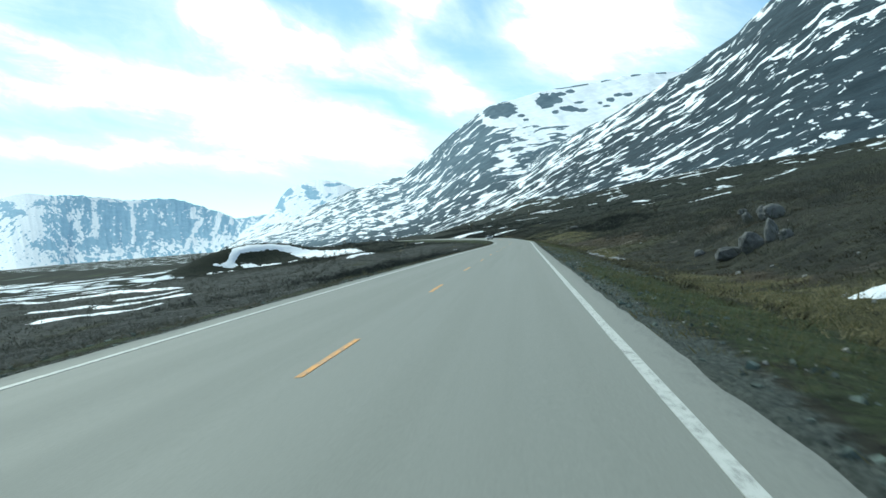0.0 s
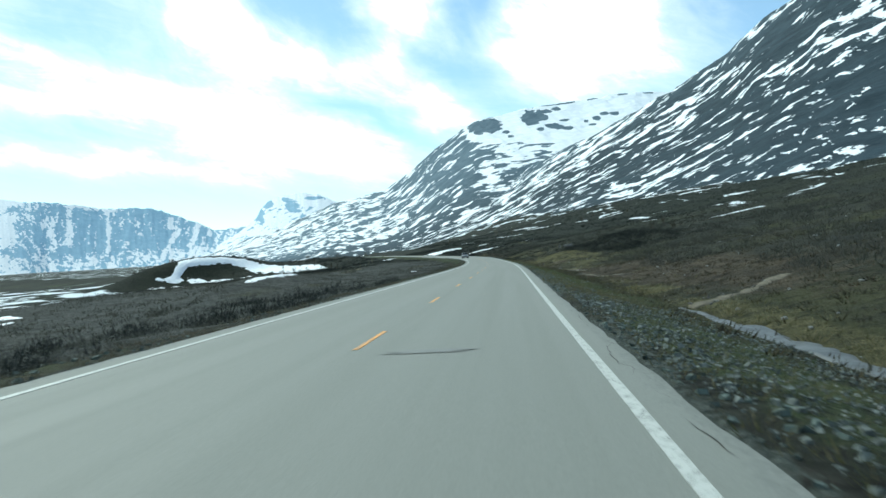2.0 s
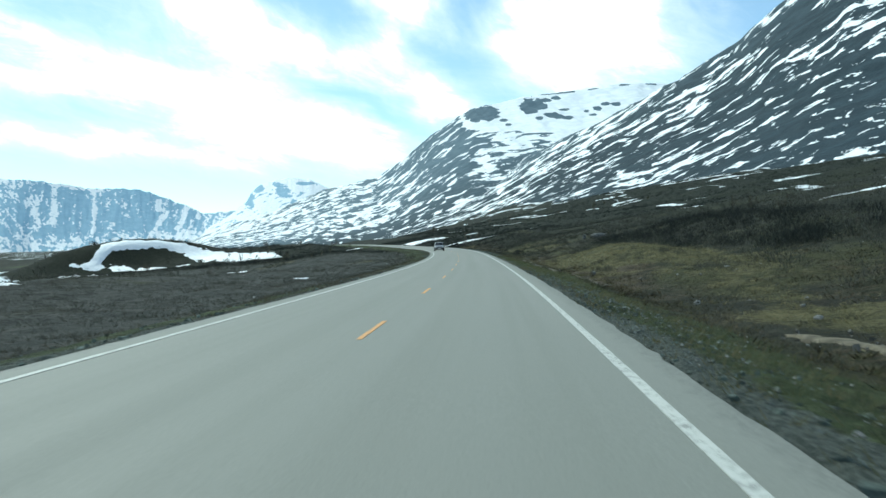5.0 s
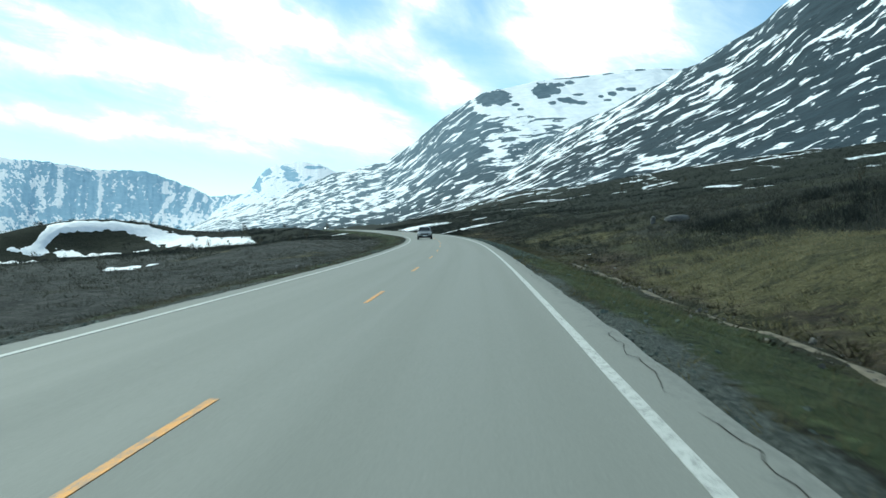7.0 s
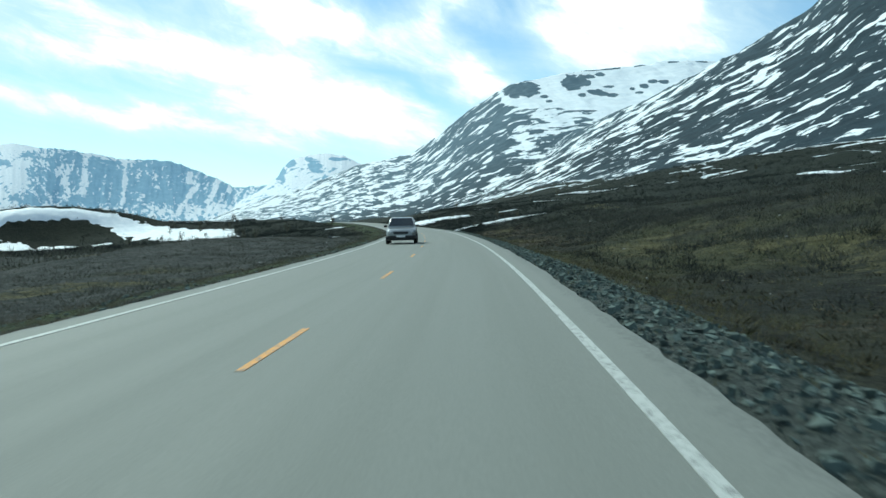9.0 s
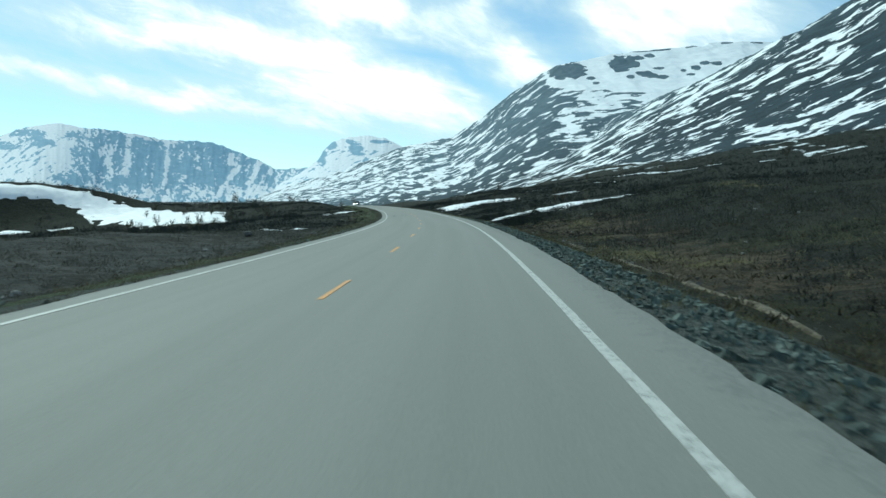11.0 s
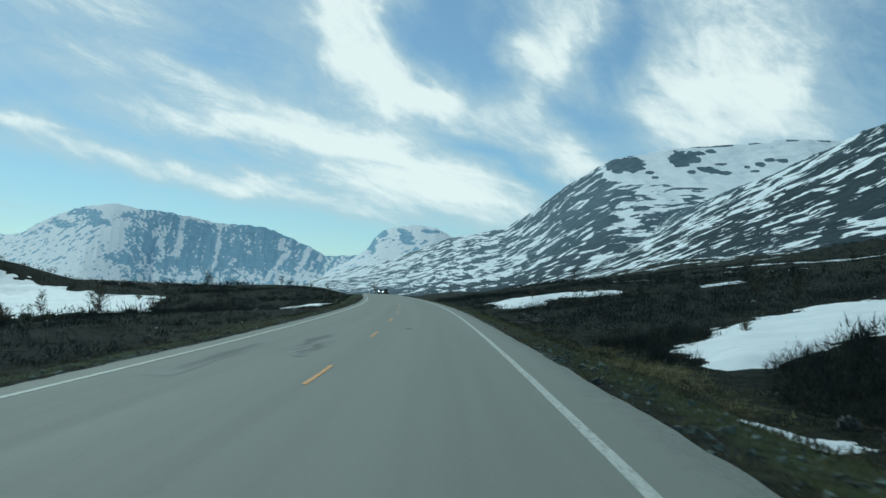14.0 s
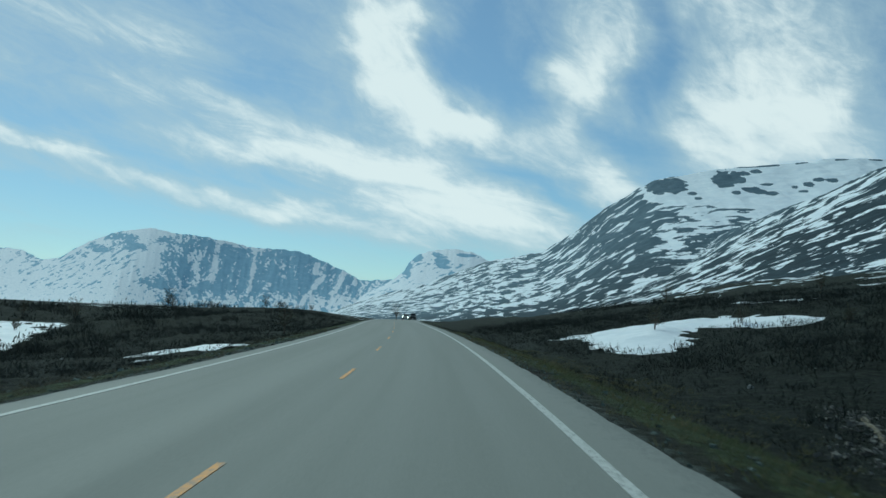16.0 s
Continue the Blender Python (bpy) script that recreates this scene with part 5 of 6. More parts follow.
    put("grass", sprays("grass", p, 10, np.random.default_rng(5).uniform(0.07, 0.22, len(p)), 1.2, 0.02, 1.0, seed=7), DRY_GRASS, "thin dry brown grass on the road verge", "grass")
    # tussocks: golden on the turf, russet on the moss, brown between
    p, s, d = scatter(16000, -12, 450, 7.2, 34, 1.25, -0.9, 27)
    green, gold, russet = cover(p[:, 0], p[:, 1], s, d)
    pick = np.random.default_rng(12).uniform(0, 0.9, len(p))
    tall = np.random.default_rng(13).uniform(0.12, 0.38, len(p))
    for mask, mat, label in ((gold > pick, GOLD_GRASS, "golden grass tussocks on the bank"), ((gold <= pick) & (russet > pick), RUSSET, "russet moss and heather tussocks on the bank"),
                             ((gold <= pick) & (russet <= pick), TWIGS, "brown heather tussocks on the slope")):
        put("tussock", bushes("tussock", p[mask], 16, tall[mask], 0.042, 14), mat, label, "tussock")
    # low cushions of moss and crowberry
    for n, d0, d1, seed in ((11000, 6.8, 40, 61), (7500, -6.2, -36, 63)):
        p, s, d = bare(*scatter(n, -12, 560, d0, d1, 1.4, -0.5, seed), 75, 0.9)
        p = p[s < 400]
        w = np.random.default_rng(seed).uniform(0.09, 0.26, len(p))
        # left cushions greyed like the heath there, glare haze in the tone
        put("moss", sprays("moss", p, 10, w, 2.2, 0.06, 1.2, seed=seed), MOSS if d0 > 0 else GREY_TWIGS, "low brown and olive cushions of moss and crowberry" if d0 > 0 else "low cushions of heather in a haze-grey tone", "moss")


build_plants()


def build_gravel():
    g = np.random.default_rng(31)
    p, s, d = scatter(24000, 243, 425, 3.85, 6.6, 1.0, -1.2, 33)
    p = p[g.uniform(0, 1, len(p)) > np.maximum(np.maximum(smooth(5.4, 6.6, d), 0.8 * smooth(378, 405, s)), 0.8 * (1 - smooth(243, 258, s)))]
    tagged(part("crushed_stone", chips("crushed_stone", p, 0.018 + 0.062 * g.uniform(0, 1, len(p)) ** 2.6, 35), GRAVEL), "loose bluish crushed stone on the road shoulder", "gravel", kind="stuff")
    p, s, d = scatter(6500, -14, 520, 3.8, 6.6, 2.2, -0.1, 37)
    tagged(part("crushed_stone", chips("crushed_stone", p, 0.016 + 0.042 * g.uniform(0, 1, len(p)) ** 2.8, 39), GRAVEL), "loose stones in the grass beside the road", "gravel", kind="stuff")
    p, s, d = scatter(8500, 44, 94, 4.0, 8.0, 1.1, -0.7, 46)
    p = np.concatenate([p, scatter(2600, 100, 190, 3.9, 5.9, 1.2, -0.3, 48)[0]])
    tagged(part("crushed_stone", chips("crushed_stone", p, 0.016 + 0.036 * g.uniform(0, 1, len(p)) ** 2.6, 47), VERGE_STONE), "grey-green crushed stone covering the verge slope", "gravel", kind="stuff")
    p, s, d = scatter(900, -14, 170, 4.0, 9.0, 1.2, 0.0, 44)
    tagged(part("pale_stones", chips("pale_stones", p, 0.014 + 0.032 * g.uniform(0, 1, len(p)) ** 3, 45), PALE_ROCK), "small pale stones strewn in the verge grass", "stones", kind="stuff")
    p, s, d = scatter(4500, -14, 520, -3.85, -6.2, 1.8, -0.1, 41)
    tagged(part("crushed_stone", chips("crushed_stone", p, 0.018 + 0.05 * g.uniform(0, 1, len(p)) ** 2.8, 43), GRAVEL), "loose stones in the grass beside the road", "gravel", kind="stuff")


build_gravel()


def boulder_mesh(seed, cuts=3):
    bm = bmesh.new()
    bmesh.ops.create_icosphere(bm, subdivisions=cuts, radius=0.5)
    for v in bm.verts:
        q = v.co * 2.1 + Vector((seed * 3.7, seed, 0))
        v.co *= 1.0 + 0.34 * noise.noise(q) + 0.16 * noise.noise(q * 2.7) + 0.06 * noise.noise(q * 6)
        # flat faces, as split rock has
        v.co.x = max(min(v.co.x, 0.42), -0.44)
        v.co.y = max(min(v.co.y, 0.40), -0.42)
    me = bpy.data.meshes.new("boulder")
    bm.to_mesh(me)
    bm.free()
    return me


def build_boulders():
    kinds, stones = [boulder_mesh(k, 3) for k in range(6)], [boulder_mesh(k + 9, 2) for k in range(6)]
    # x, y, width, depth, height, turn
    named = [(16.1, 62.7, 1.7, 1.2, 1.4, 20), (16.9, 61.4, 0.9, 0.8, 1.55, 0), (17.0, 59.1, 0.9, 0.8, 0.75, 40), (15.2, 64.6, 1.9, 1.3, 0.9, 10), (14.4, 69.8, 0.8, 0.6, 0.5, 130), (20.2, 72.6, 2.1, 1.4, 1.3, 15), (19.6, 76.9, 0.9, 0.7, 0.9, 35),
             (21.2, 78.8, 1.1, 0.8, 0.8, 100), (20.4, 81.4, 0.8, 0.6, 0.6, 15), (18.4, 301.2, 0.9, 0.7, 1.0, 80), (20.6, 299, 3.2, 1.5, 0.9, 25),
             (9.4, 208.2, 0.35, 0.3, 0.3, 40), (-13.4, 420.1, 0.5, 0.4, 0.35, 10), (-13.0, 418.9, 0.4, 0.3, 0.25, 70), (-18.5, 397, 0.5, 0.4, 0.4, 15), (-26, 372, 0.6, 0.45, 0.35, 20), (-24, 380, 0.5, 0.4, 0.3, 60)]
    for k, (x, y, w, d, h, turn) in enumerate(named):
        z = float(ground_z(np.array([x]), np.array([y]))[0])
        ob = part("boulder", kinds[k % 6], ROCK)
        ob.matrix_world = pose(x, y, z + 0.28 * h, 0, 0, turn) @ Matrix.Diagonal((w, d, h, 1))
        tagged(ob, "grey lichen-spotted boulder standing in the heath", "boulder", group="boulders")
    p, s, d = scatter(170, 20, 200, 9.5, 40, 1.5, -0.6, 51)
    p = np.concatenate([p, scatter(60, 250, 500, 8.5, 38, 1.3, -0.3, 52)[0]])
    q, s, d = scatter(50, 10, 500, -8, -30, 1.2, -0.3, 53)
    g = np.random.default_rng(5)
    for k, (x, y, z) in enumerate(np.concatenate([p, q])):
        w = 0.08 + 0.20 * g.uniform() ** 3
        ob = part("fieldstone", stones[k % 6], PALE_ROCK)
        ob.matrix_world = pose(x, y, z + 0.12 * w, 0, 0, g.uniform(0, 360)) @ Matrix.Diagonal((w * g.uniform(1, 1.6), w, w * g.uniform(0.6, 1.0), 1))
        tagged(ob, "pale grey fieldstone half sunk in the heath", "stone", group="fieldstones")


build_boulders()


# ---------------------------------------------------------------- birches and tall willows
def tube(bm, a, b, ra, rb, sides=5):
    a, b = Vector(a), Vector(b)
    d = (b - a).normalized()
    u = d.orthogonal().normalized()
    w = d.cross(u)
    ring = []
    for p, r in ((a, ra), (b, rb)):
        ring.append([bm.verts.new(p + r * (math.cos(t) * u + math.sin(t) * w)) for t in [2 * math.pi * k / sides for k in range(sides)]])
    for k in range(sides):
        bm.faces.new((ring[0][k], ring[0][(k + 1) % sides], ring[1][(k + 1) % sides], ring[1][k]))


def birch(seed, tall, stems):
    """A bare mountain birch: crooked stems, limbs and a crown of fine twigs."""
    g = random.Random(seed)
    root = tagged(new("birch_tree"), "bare crooked mountain birch with fine leafless twigs", "tree", group="mountain birches")
    tips = []
    for k in range(stems):
        bm = bmesh.new()
        lean = Vector((g.uniform(-0.28, 0.28), g.uniform(-0.28, 0.28), 1)).normalized()
        p, r, h = Vector((g.uniform(-0.2, 0.2), g.uniform(-0.2, 0.2), -0.1)), 0.022 * tall * 0.8, tall * g.uniform(0.7, 1.0)
        for j in range(6):
            q = p + (lean + Vector((g.uniform(-0.2, 0.2), g.uniform(-0.2, 0.2), 0))).normalized() * h / 6
            tube(bm, p, q, r, r * 0.78, 6)
            if j >= 1:
                tips.append((q.copy(), r * 0.6, h * (1 - j / 8)))
            p, r = q, r * 0.78
        part("trunk", bm, BARK, root)
    twigs = bmesh.new()
    for p, r, h in tips:
        for _ in range(3):
            bm = bmesh.new()
            way = Vector((g.uniform(-1, 1), g.uniform(-1, 1), g.uniform(0.0, 0.8))).normalized()
            q = p + way * h * 0.4 * g.uniform(0.6, 1.2)
            mid = (p + q) / 2 + Vector((0, 0, 0.04 * h))
            tube(bm, p, mid, r, r * 0.7, 4)
            tube(bm, mid, q, r * 0.7, r * 0.4, 4)
            part("limb", bm, BARK, root)
            for _ in range(15):
                a = p.lerp(q, g.uniform(0.3, 1.0))
                b = a + (way + Vector((g.uniform(-0.9, 0.9), g.uniform(-0.9, 0.9), g.uniform(-0.3, 0.8)))).normalized() * h * 0.16 * g.uniform(0.5, 1.3)
                c = (a + b) / 2 + Vector((g.uniform(-1, 1), g.uniform(-1, 1), 0)) * 0.03 * h
                w = Vector((g.uniform(-1, 1), g.uniform(-1, 1), 0)).normalized() * 0.011
                for e, f in ((a, c), (c, b)):
                    twigs.faces.new([twigs.verts.new(e - w), twigs.verts.new(e + w), twigs.verts.new(f)])
                t = b + Vector((g.uniform(-1, 1), g.uniform(-1, 1), g.uniform(-0.2, 1))) * 0.09 * h
                twigs.faces.new([twigs.verts.new(c - w), twigs.verts.new(c + w), twigs.verts.new(t)])
    part("crown", twigs, TWIGS, root, "crown of fine bare twigs")
    return root


def build_trees():
    models = [birch(1, 3.4, 3), birch(2, 2.6, 4), birch(3, 2.0, 5)]
    mound = [(-118, 596, 1.3), (-116.4, 595, 1.15), (-117.3, 593.6, 0.9), (-99, 597, 0.9), (-117, 558, 0.9), (-109.6, 540, 1.2), (-104, 552, 1.1), (-109, 523.5, 1.3), (-101, 538, 1.0),
             (-57, 459.6, 1.0), (-113.7, 520.5, 1.2), (-116, 522, 1.0), (-124, 518, 0.9), (-111, 517, 1.1), (-62, 408, 1.25), (-53, 424, 0.8), (-58, 432, 0.7)]
    heath = [(-70, 452, 0.9), (-77, 478, 0.9), (-84, 500, 1.0), (-92, 505, 1.1), (-88, 520, 0.9), (-100, 512, 1.0), (-104, 530, 0.9), (-118, 535, 0.8), (-124, 552, 0.9),
             (-100, 620, 0.8), (-88, 640, 1.3), (-166, 552, 0.7), (-182, 552, 1.0), (-60, 520, 0.8), (-196, 520, 1.0), (-70, 300, 0.9), (-58, 330, 0.8), (-82, 355, 0.9)]
    slope = [(-12, 446, 0.6), (-3, 452, 0.7), (-6.5, 463, 0.7), (6, 458, 0.6), (-31, 526, 0.7), (-24, 531, 0.7), (-18, 520, 0.8), (-8, 470, 0.9), (38, 268, 1.0),
             (44, 275, 1.1), (52, 330, 1.0), (20, 560, 1.2), (35, 580, 1.2), (48, 545, 1.2), (10, 600, 1.3), (60, 600, 1.3), (0, 640, 1.4), (-30, 610, 1.3),
             (75, 560, 1.3)]
    places = mound + heath + slope
    g = random.Random(9)
    for k, (x, y, sc) in enumerate(places):
        z = float(ground_z(np.array([x]), np.array([y]))[0])
        m = pose(x, y, z, 0, 0, g.uniform(0, 360)) @ Matrix.Scale(sc, 4)
        ob = models[k % 3]
        if k < 3:
            ob.matrix_world = m
        else:
            ob = copy_thing(ob, pose(x, y, z, 0, 0, g.uniform(0, 360)))
            ob.scale = (sc, sc, sc)


build_trees()

# ---------------------------------------------------------------- vehicles
GLASS = Mat("dark_car_glass", 0.05, 0.6).color((0.015, 0.018, 0.02)).m
RUBBER = m_plain("tyre_rubber", (0.02, 0.02, 0.021), 0.85, 0.3, 20.0, 0.2)
ALLOY = m_plain("wheel_alloy", (0.5, 0.5, 0.5), 0.35, 0.15, 12.0, 0.5, 0.9)
TRIM = m_plain("black_plastic_trim", (0.02, 0.02, 0.02), 0.6, 0.25, 15.0, 0.3)
PLATE = m_plain("white_plate", (0.7, 0.7, 0.68), 0.5, 0.05, 10.0, 0.3)


def car_paint(name, col):
    m = Mat(name, 0.3, 0.5)
    m.color(m.mix(m.ramp(m.noise(2.5, 4, 0.6), 0.35, 0.7), tuple(c * 0.85 for c in col), col))
    m.b.inputs["Metallic"].default_value = 0.35
    m.b.inputs["Coat Weight"].default_value = 0.6
    return m.m


def lamp_glow(name, strength):
    m = Mat(name, 0.1, 0.5).color((0.8, 0.8, 0.8))
    m.b.inputs["Emission Color"].default_value = (1.0, 0.97, 0.9, 1.0)
    m.b.inputs["Emission Strength"].default_value = strength
    return m.m


def loft(sections):
    """A closed body through rounded rectangular sections (y, half width, bottom, top, corner)."""
    bm = bmesh.new()
    rings = []
    for y, w, lo, hi, c in sections:
        pts = []
        for cx, cz, a0 in ((w - c, hi - c, 0), (-w + c, hi - c, 90), (-w + c, lo + c, 180), (w - c, lo + c, 270)):
            for k in range(4):
                a = radians(a0 + 30 * k)
                pts.append((cx + c * math.cos(a), y, cz + c * math.sin(a)))
        rings.append([bm.verts.new(p) for p in pts])
    for r0, r1 in zip(rings, rings[1:]):
        for k in range(16):
            bm.faces.new((r0[k], r0[(k + 1) % 16], r1[(k + 1) % 16], r1[k]))
    bm.faces.new(rings[0])
    bm.faces.new(rings[-1][::-1])
    bmesh.ops.recalc_face_normals(bm, faces=bm.faces)
    for f in bm.faces:
        f.smooth = True
    return bm


def slab(corners, thick):
    """A thin plate over four corners, thickened along its normal."""
    bm = bmesh.new()
    p = [Vector(c) for c in corners]
    n = (p[1] - p[0]).cross(p[3] - p[0]).normalized() * thick
    a, b = [bm.verts.new(v) for v in p], [bm.verts.new(v + n) for v in p]
    bm.faces.new(a[::-1]), bm.faces.new(b)
    for k in range(4):
        bm.faces.new((a[k], a[(k + 1) % 4], b[(k + 1) % 4], b[k]))
    bmesh.ops.recalc_face_normals(bm, faces=bm.faces)
    return bm


def disc(r, w, bevel):
    bm = bmesh.new()
    bmesh.ops.create_cone(bm, cap_ends=True, segments=28, radius1=r, radius2=r, depth=w)
    bmesh.ops.bevel(bm, geom=[e for e in bm.edges if abs(e.verts[0].co.z - e.verts[1].co.z) < 1e-6], offset=bevel, segments=3, affect="EDGES")
    bmesh.ops.rotate(bm, verts=bm.verts, matrix=Matrix.Rotation(radians(90), 3, "Y"))
    return bm


def build_car(paint, label, high=1.5, long=4.4, glow=None, van=False):
    """A passenger car whose nose points along +y."""
    root = tagged(new("car"), label, "car")
    h, y1, y0 = high, long / 2, -long / 2
    belt = 0.62 * h
    nose = 0.52 * h if not van else 0.62 * h
    part("body", loft([(y1, 0.62, 0.36, nose - 0.08, 0.08), (y1 - 0.12, 0.80, 0.26, nose, 0.12), (y1 - 0.5, 0.88, 0.22, nose + 0.06, 0.14), (y1 - 1.2, 0.90, 0.2, belt, 0.12),
                              (0, 0.90, 0.2, belt + 0.02, 0.12), (y0 + 0.7, 0.89, 0.2, belt + 0.02, 0.12), (y0 + 0.15, 0.84, 0.26, belt, 0.12), (y0, 0.72, 0.34, belt - 0.1, 0.1)]), paint, root)
    part("cabin", loft([(y1 - 1.15, 0.80, belt - 0.1, belt + 0.03, 0.03), (y1 - 1.85, 0.76, belt - 0.1, h - 0.06, 0.16), (y1 - 2.5, 0.75, belt - 0.1, h, 0.18), (y0 + 0.75, 0.74, belt - 0.1, h - 0.03, 0.17), (y0 + 0.12, 0.74, belt - 0.1, belt + 0.16, 0.08)]), paint, root)
    part("windscreen", slab([(-0.75, y1 - 1.20, belt + 0.10), (0.75, y1 - 1.20, belt + 0.10), (0.62, y1 - 1.80, h - 0.06), (-0.62, y1 - 1.80, h - 0.06)], 0.05), GLASS, root, "dark windscreen glass")
    for sx in (-1, 1):
        part("side_window", slab([(sx * 0.772, y1 - 1.62, belt + 0.05), (sx * 0.76, y0 + 0.75, belt + 0.05), (sx * 0.755, y0 + 0.95, h - 0.17), (sx * 0.765, y1 - 1.9, h - 0.18)], 0.012), GLASS, root, "dark side window glass")
        mir = loft([(0.1, 0.05, -0.05, 0.05, 0.03), (0.0, 0.10, -0.07, 0.07, 0.04), (-0.08, 0.09, -0.06, 0.06, 0.04)])
        mirror = part("wing_mirror", mir, TRIM, root)
        mirror.location = (sx * 0.98, y1 - 1.45, belt + 0.08)
        lamp = loft([(0.05, 0.13, -0.04, 0.05, 0.03), (0.02, 0.19, -0.07, 0.075, 0.05), (-0.1, 0.20, -0.07, 0.085, 0.05)])
        head = part("headlight", lamp, glow or ALLOY, root, "lit white headlight" if glow else "clear headlight")
        head.location = (sx * 0.58, y1 - 0.05, nose - 0.13)
    part("grille", slab([(-0.42, y1 + 0.012, nose - 0.24), (0.42, y1 + 0.012, nose - 0.24), (0.46, y1 + 0.0, nose - 0.10), (-0.46, y1 + 0.0, nose - 0.10)], 0.02), TRIM, root)
    bump = part("bumper", loft([(0.10, 0.66, -0.09, 0.09, 0.06), (0.0, 0.84, -0.11, 0.11, 0.07), (-0.2, 0.89, -0.13, 0.12, 0.07)]), TRIM, root, "black plastic bumper")
    part("lower_grille", slab([(-0.5, y1 + 0.085, 0.30), (0.5, y1 + 0.085, 0.30), (0.54, y1 + 0.085, 0.41), (-0.54, y1 + 0.085, 0.41)], 0.02), TRIM, root)
    bump.location = (0, y1 - 0.02, 0.40)
    part("number_plate", slab([(-0.26, y1 + 0.10, 0.42), (0.26, y1 + 0.10, 0.42), (0.26, y1 + 0.09, 0.53), (-0.26, y1 + 0.09, 0.53)], 0.012), PLATE, root, "plain pale number plate")
    for sx in (-1, 1):
        for y in (y1 - 0.85, y0 + 0.8):
            wheel = part("wheel", disc(0.2, 0.16, 0.02), ALLOY, root)
            wheel.location = (sx * 0.865, y, 0.32)
            part("tyre", disc(0.32, 0.2, 0.04), RUBBER, root, "black tyre").location = (sx * 0.835, y, 0.32)
            part("wheel_arch", disc(0.385, 0.06, 0.012), TRIM, root, "black wheel arch").location = (sx * 0.885, y, 0.335)
    return root


def build_vehicles():
    # an oncoming silver car in the other lane
    s, d = 315.0, -1.35
    car = build_car(car_paint("silver_paint", (0.26, 0.27, 0.27)), "silver hatchback car facing along the road in the far lane", 1.62, 4.2)
    x, y, z = on_road(s, d)
    car.matrix_world = pose(x, y, z, -0.25, math.degrees(math.atan(1e-3 * np.interp(s, KNOTS, BANK))), math.degrees(np.interp(s, RS, RPSI)) + 180)
    # far up the road: one car with its lights on, one dark van
    x, y, z = on_road(FAR_CAR, -1.6)
    lit = build_car(car_paint("grey_paint", (0.12, 0.12, 0.125)), "dark car with bright headlights far up the road", 1.5, 4.4, lamp_glow("headlight_glow", 25.0))
    lit.matrix_world = pose(x, y, z, 0, 0, math.degrees(np.interp(FAR_CAR, RS, RPSI)) + 180)
    x, y, z = on_road(FAR_CAR + 34, -1.6)
    van = build_car(car_paint("black_paint", (0.02, 0.022, 0.025)), "dark van far up the road in the other lane", 2.1, 5.0, None, True)
    van.matrix_world = pose(x, y, z, 0, 0, math.degrees(np.interp(FAR_CAR + 34, RS, RPSI)) + 180)


FAR_CAR = 683.0
build_vehicles()


# ---------------------------------------------------------------- wear on the road
CRACK = m_plain("crack_shadow", (0.018, 0.018, 0.017), 0.95, 0.3, 9.0, 0.1)


def m_stain():
    """Oil soaked into the asphalt, strongest in the middle."""
    m = Mat("oil_stain", 0.77, 0.36)
    soak = m.ramp(m.math("ADD", m.attr("soak"), m.math("SUBTRACT", m.noise(2.5, 6, 0.7), 0.5)), 0.15, 0.9)
    m.color(m.mix(soak, (0.172, 0.176, 0.168), (0.085, 0.088, 0.084)))
    return m.m


PATCH = m_stain()


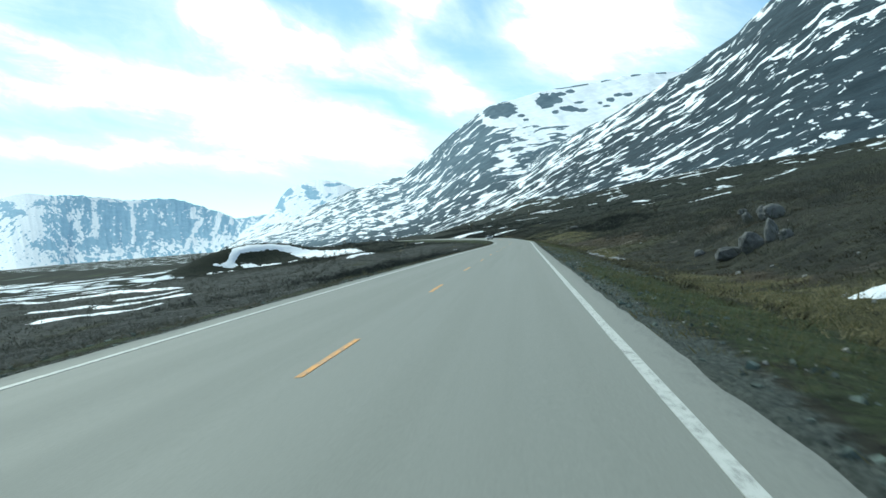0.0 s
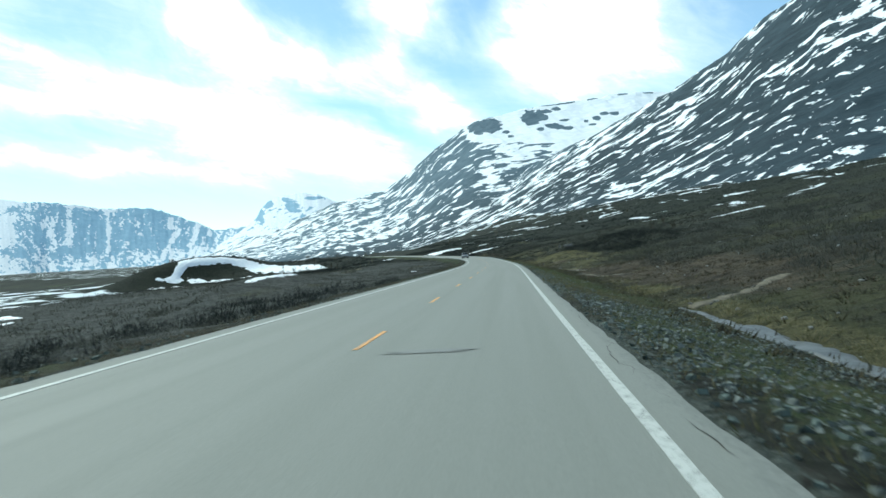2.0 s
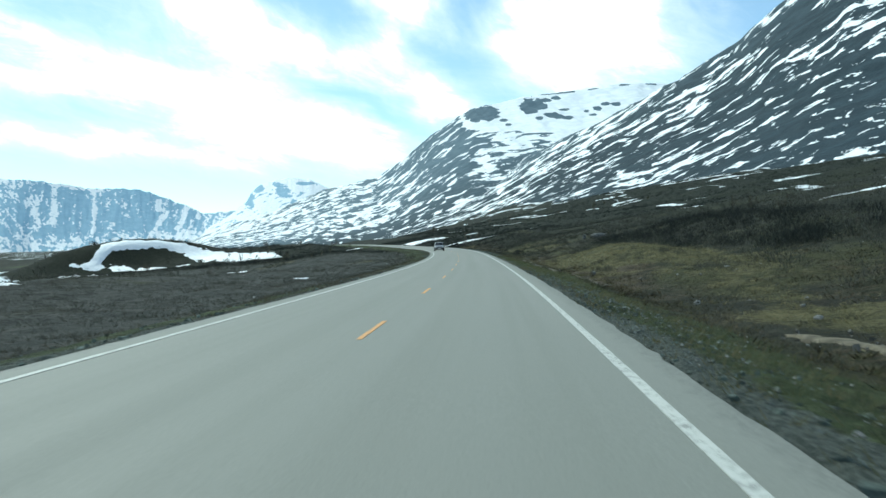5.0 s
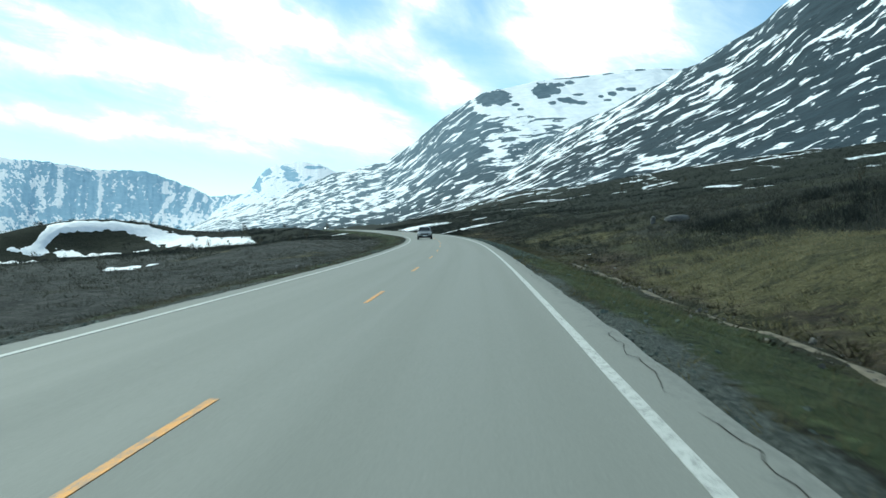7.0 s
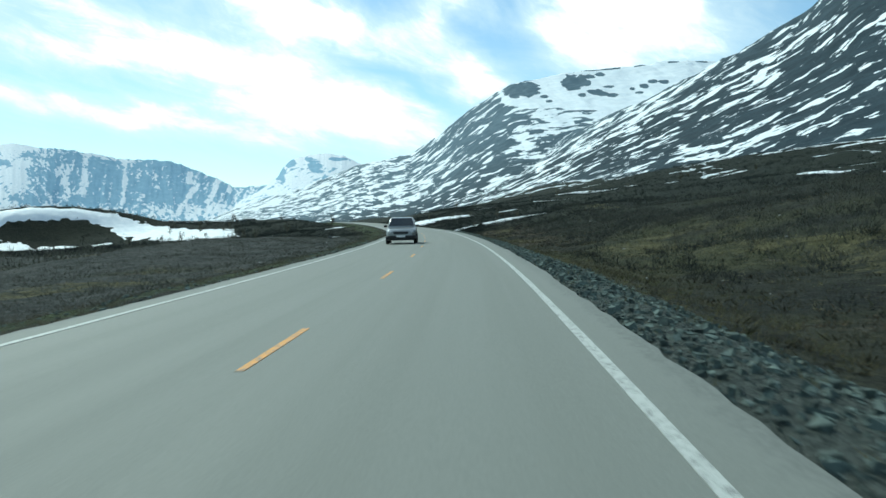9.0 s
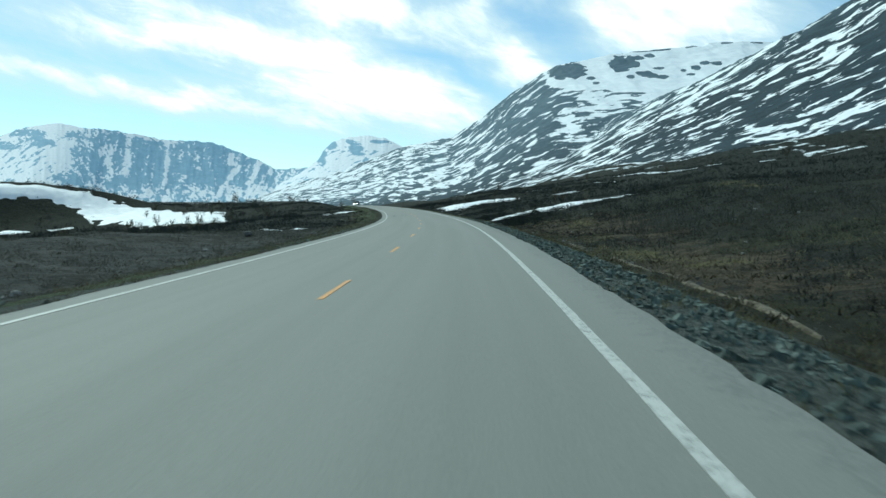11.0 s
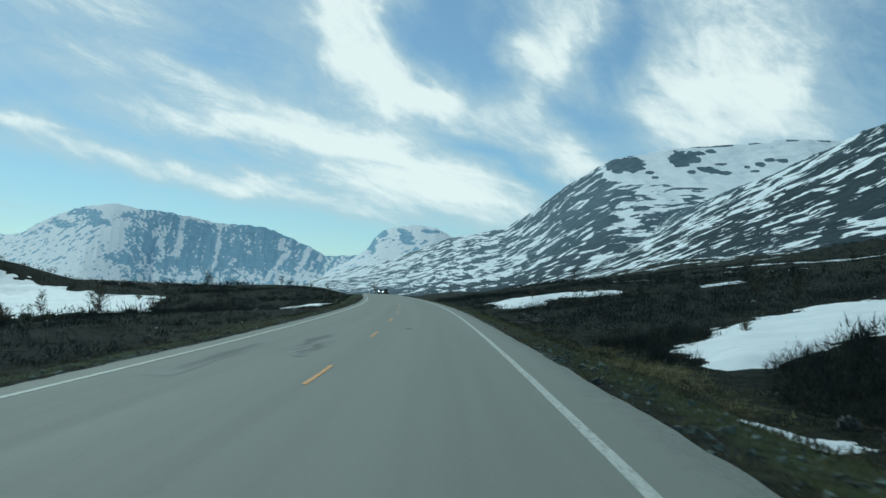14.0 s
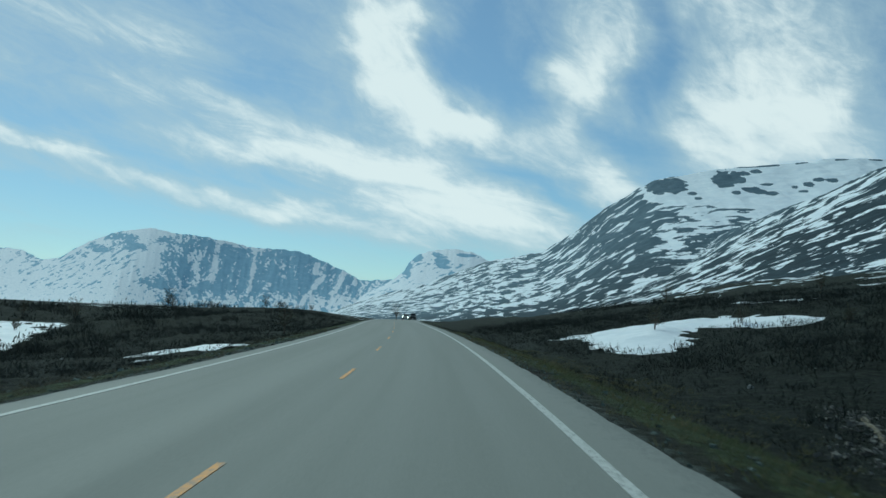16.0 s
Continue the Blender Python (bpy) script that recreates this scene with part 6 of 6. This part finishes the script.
def build_cracks():
    # s from, s to, distance right of the centre line
    runs = [(40, 84, 3.5), (193, 216, 3.55), (222, 252, 3.55), (338, 374, 3.8), (376, 398, 3.62), (140, 150, 3.55)]
    for k, (a, b, d) in enumerate(runs):
        s = np.arange(a, b, 0.22)
        dd = d + 0.07 * vnoise(s / 2.3, s * 0, 400 + k) + 0.06 * vnoise(s / 0.45, s * 0, 420 + k) + np.random.default_rng(k).normal(0, 0.022, len(s))
        w = 0.0001 + 0.006 * np.clip(vnoise(s / 0.9, s * 0 + 3, 440 + k) + 0.1, 0, 1)
        rows = np.stack([on_road(s, dd - w, 0.005), on_road(s, dd + w, 0.005)], 1)
        part("crack", mesh_from("crack", rows.reshape(-1, 3), grid_faces(len(s), 2)[:, ::-1]), CRACK, road, "dark crack along the asphalt's edge" if k == 0 else "")
    for k, (s0, d0, long, turn) in enumerate([(128.2, 1.42, 0.9, 6), (362.5, 1.6, 1.2, 12), (369, 1.2, 2.2, 38), (402, -1.0, 2.8, 70), (338, -0.6, 1.8, 60), (300, 0.4, 1.5, 30)]):
        u = np.linspace(0, long, 14)
        s = s0 + u * math.cos(radians(turn)) + 0.05 * vnoise(u * 4, u * 0, 460 + k)
        dd = d0 + u * math.sin(radians(turn)) + 0.08 * vnoise(u * 3, u * 0, 470 + k)
        rows = np.stack([on_road(s, dd - 0.003, 0.005), on_road(s, dd + 0.003, 0.005)], 1)
        part("crack", mesh_from("crack", rows.reshape(-1, 3), grid_faces(14, 2)[:, ::-1]), CRACK, road)
    for k, (s0, d0, long, wide) in enumerate([(419, -2.3, 9.0, 0.5), (424, -1.3, 7.0, 0.4), (421, -0.9, 5.0, 0.3), (431, 0.9, 1.4, 0.35), (77, 1.1, 0.4, 1.0)]):
        u, v = np.linspace(-1, 1, 33), np.linspace(-1, 1, 9)
        U, V = np.meshgrid(u, v, indexing="ij")
        pts = on_road(s0 + U * long / 2, d0 + V * wide / 2 * (1 + 0.4 * vnoise(U * 3, V * 0, 480 + k)) + 0.12 * vnoise(U * 2, V * 0, 490 + k), 0.004 + 0.0015 * k)
        me = mesh_from("stain", pts.reshape(-1, 3), grid_faces(33, 9)[:, ::-1])
        give(me, "soak", (1 - U ** 2) * (1 - V ** 2) * (0.3 if k == 4 else 1.0))
        part("stain", me, PATCH, road, "dark oily stain" if k == 0 else "")


build_cracks()
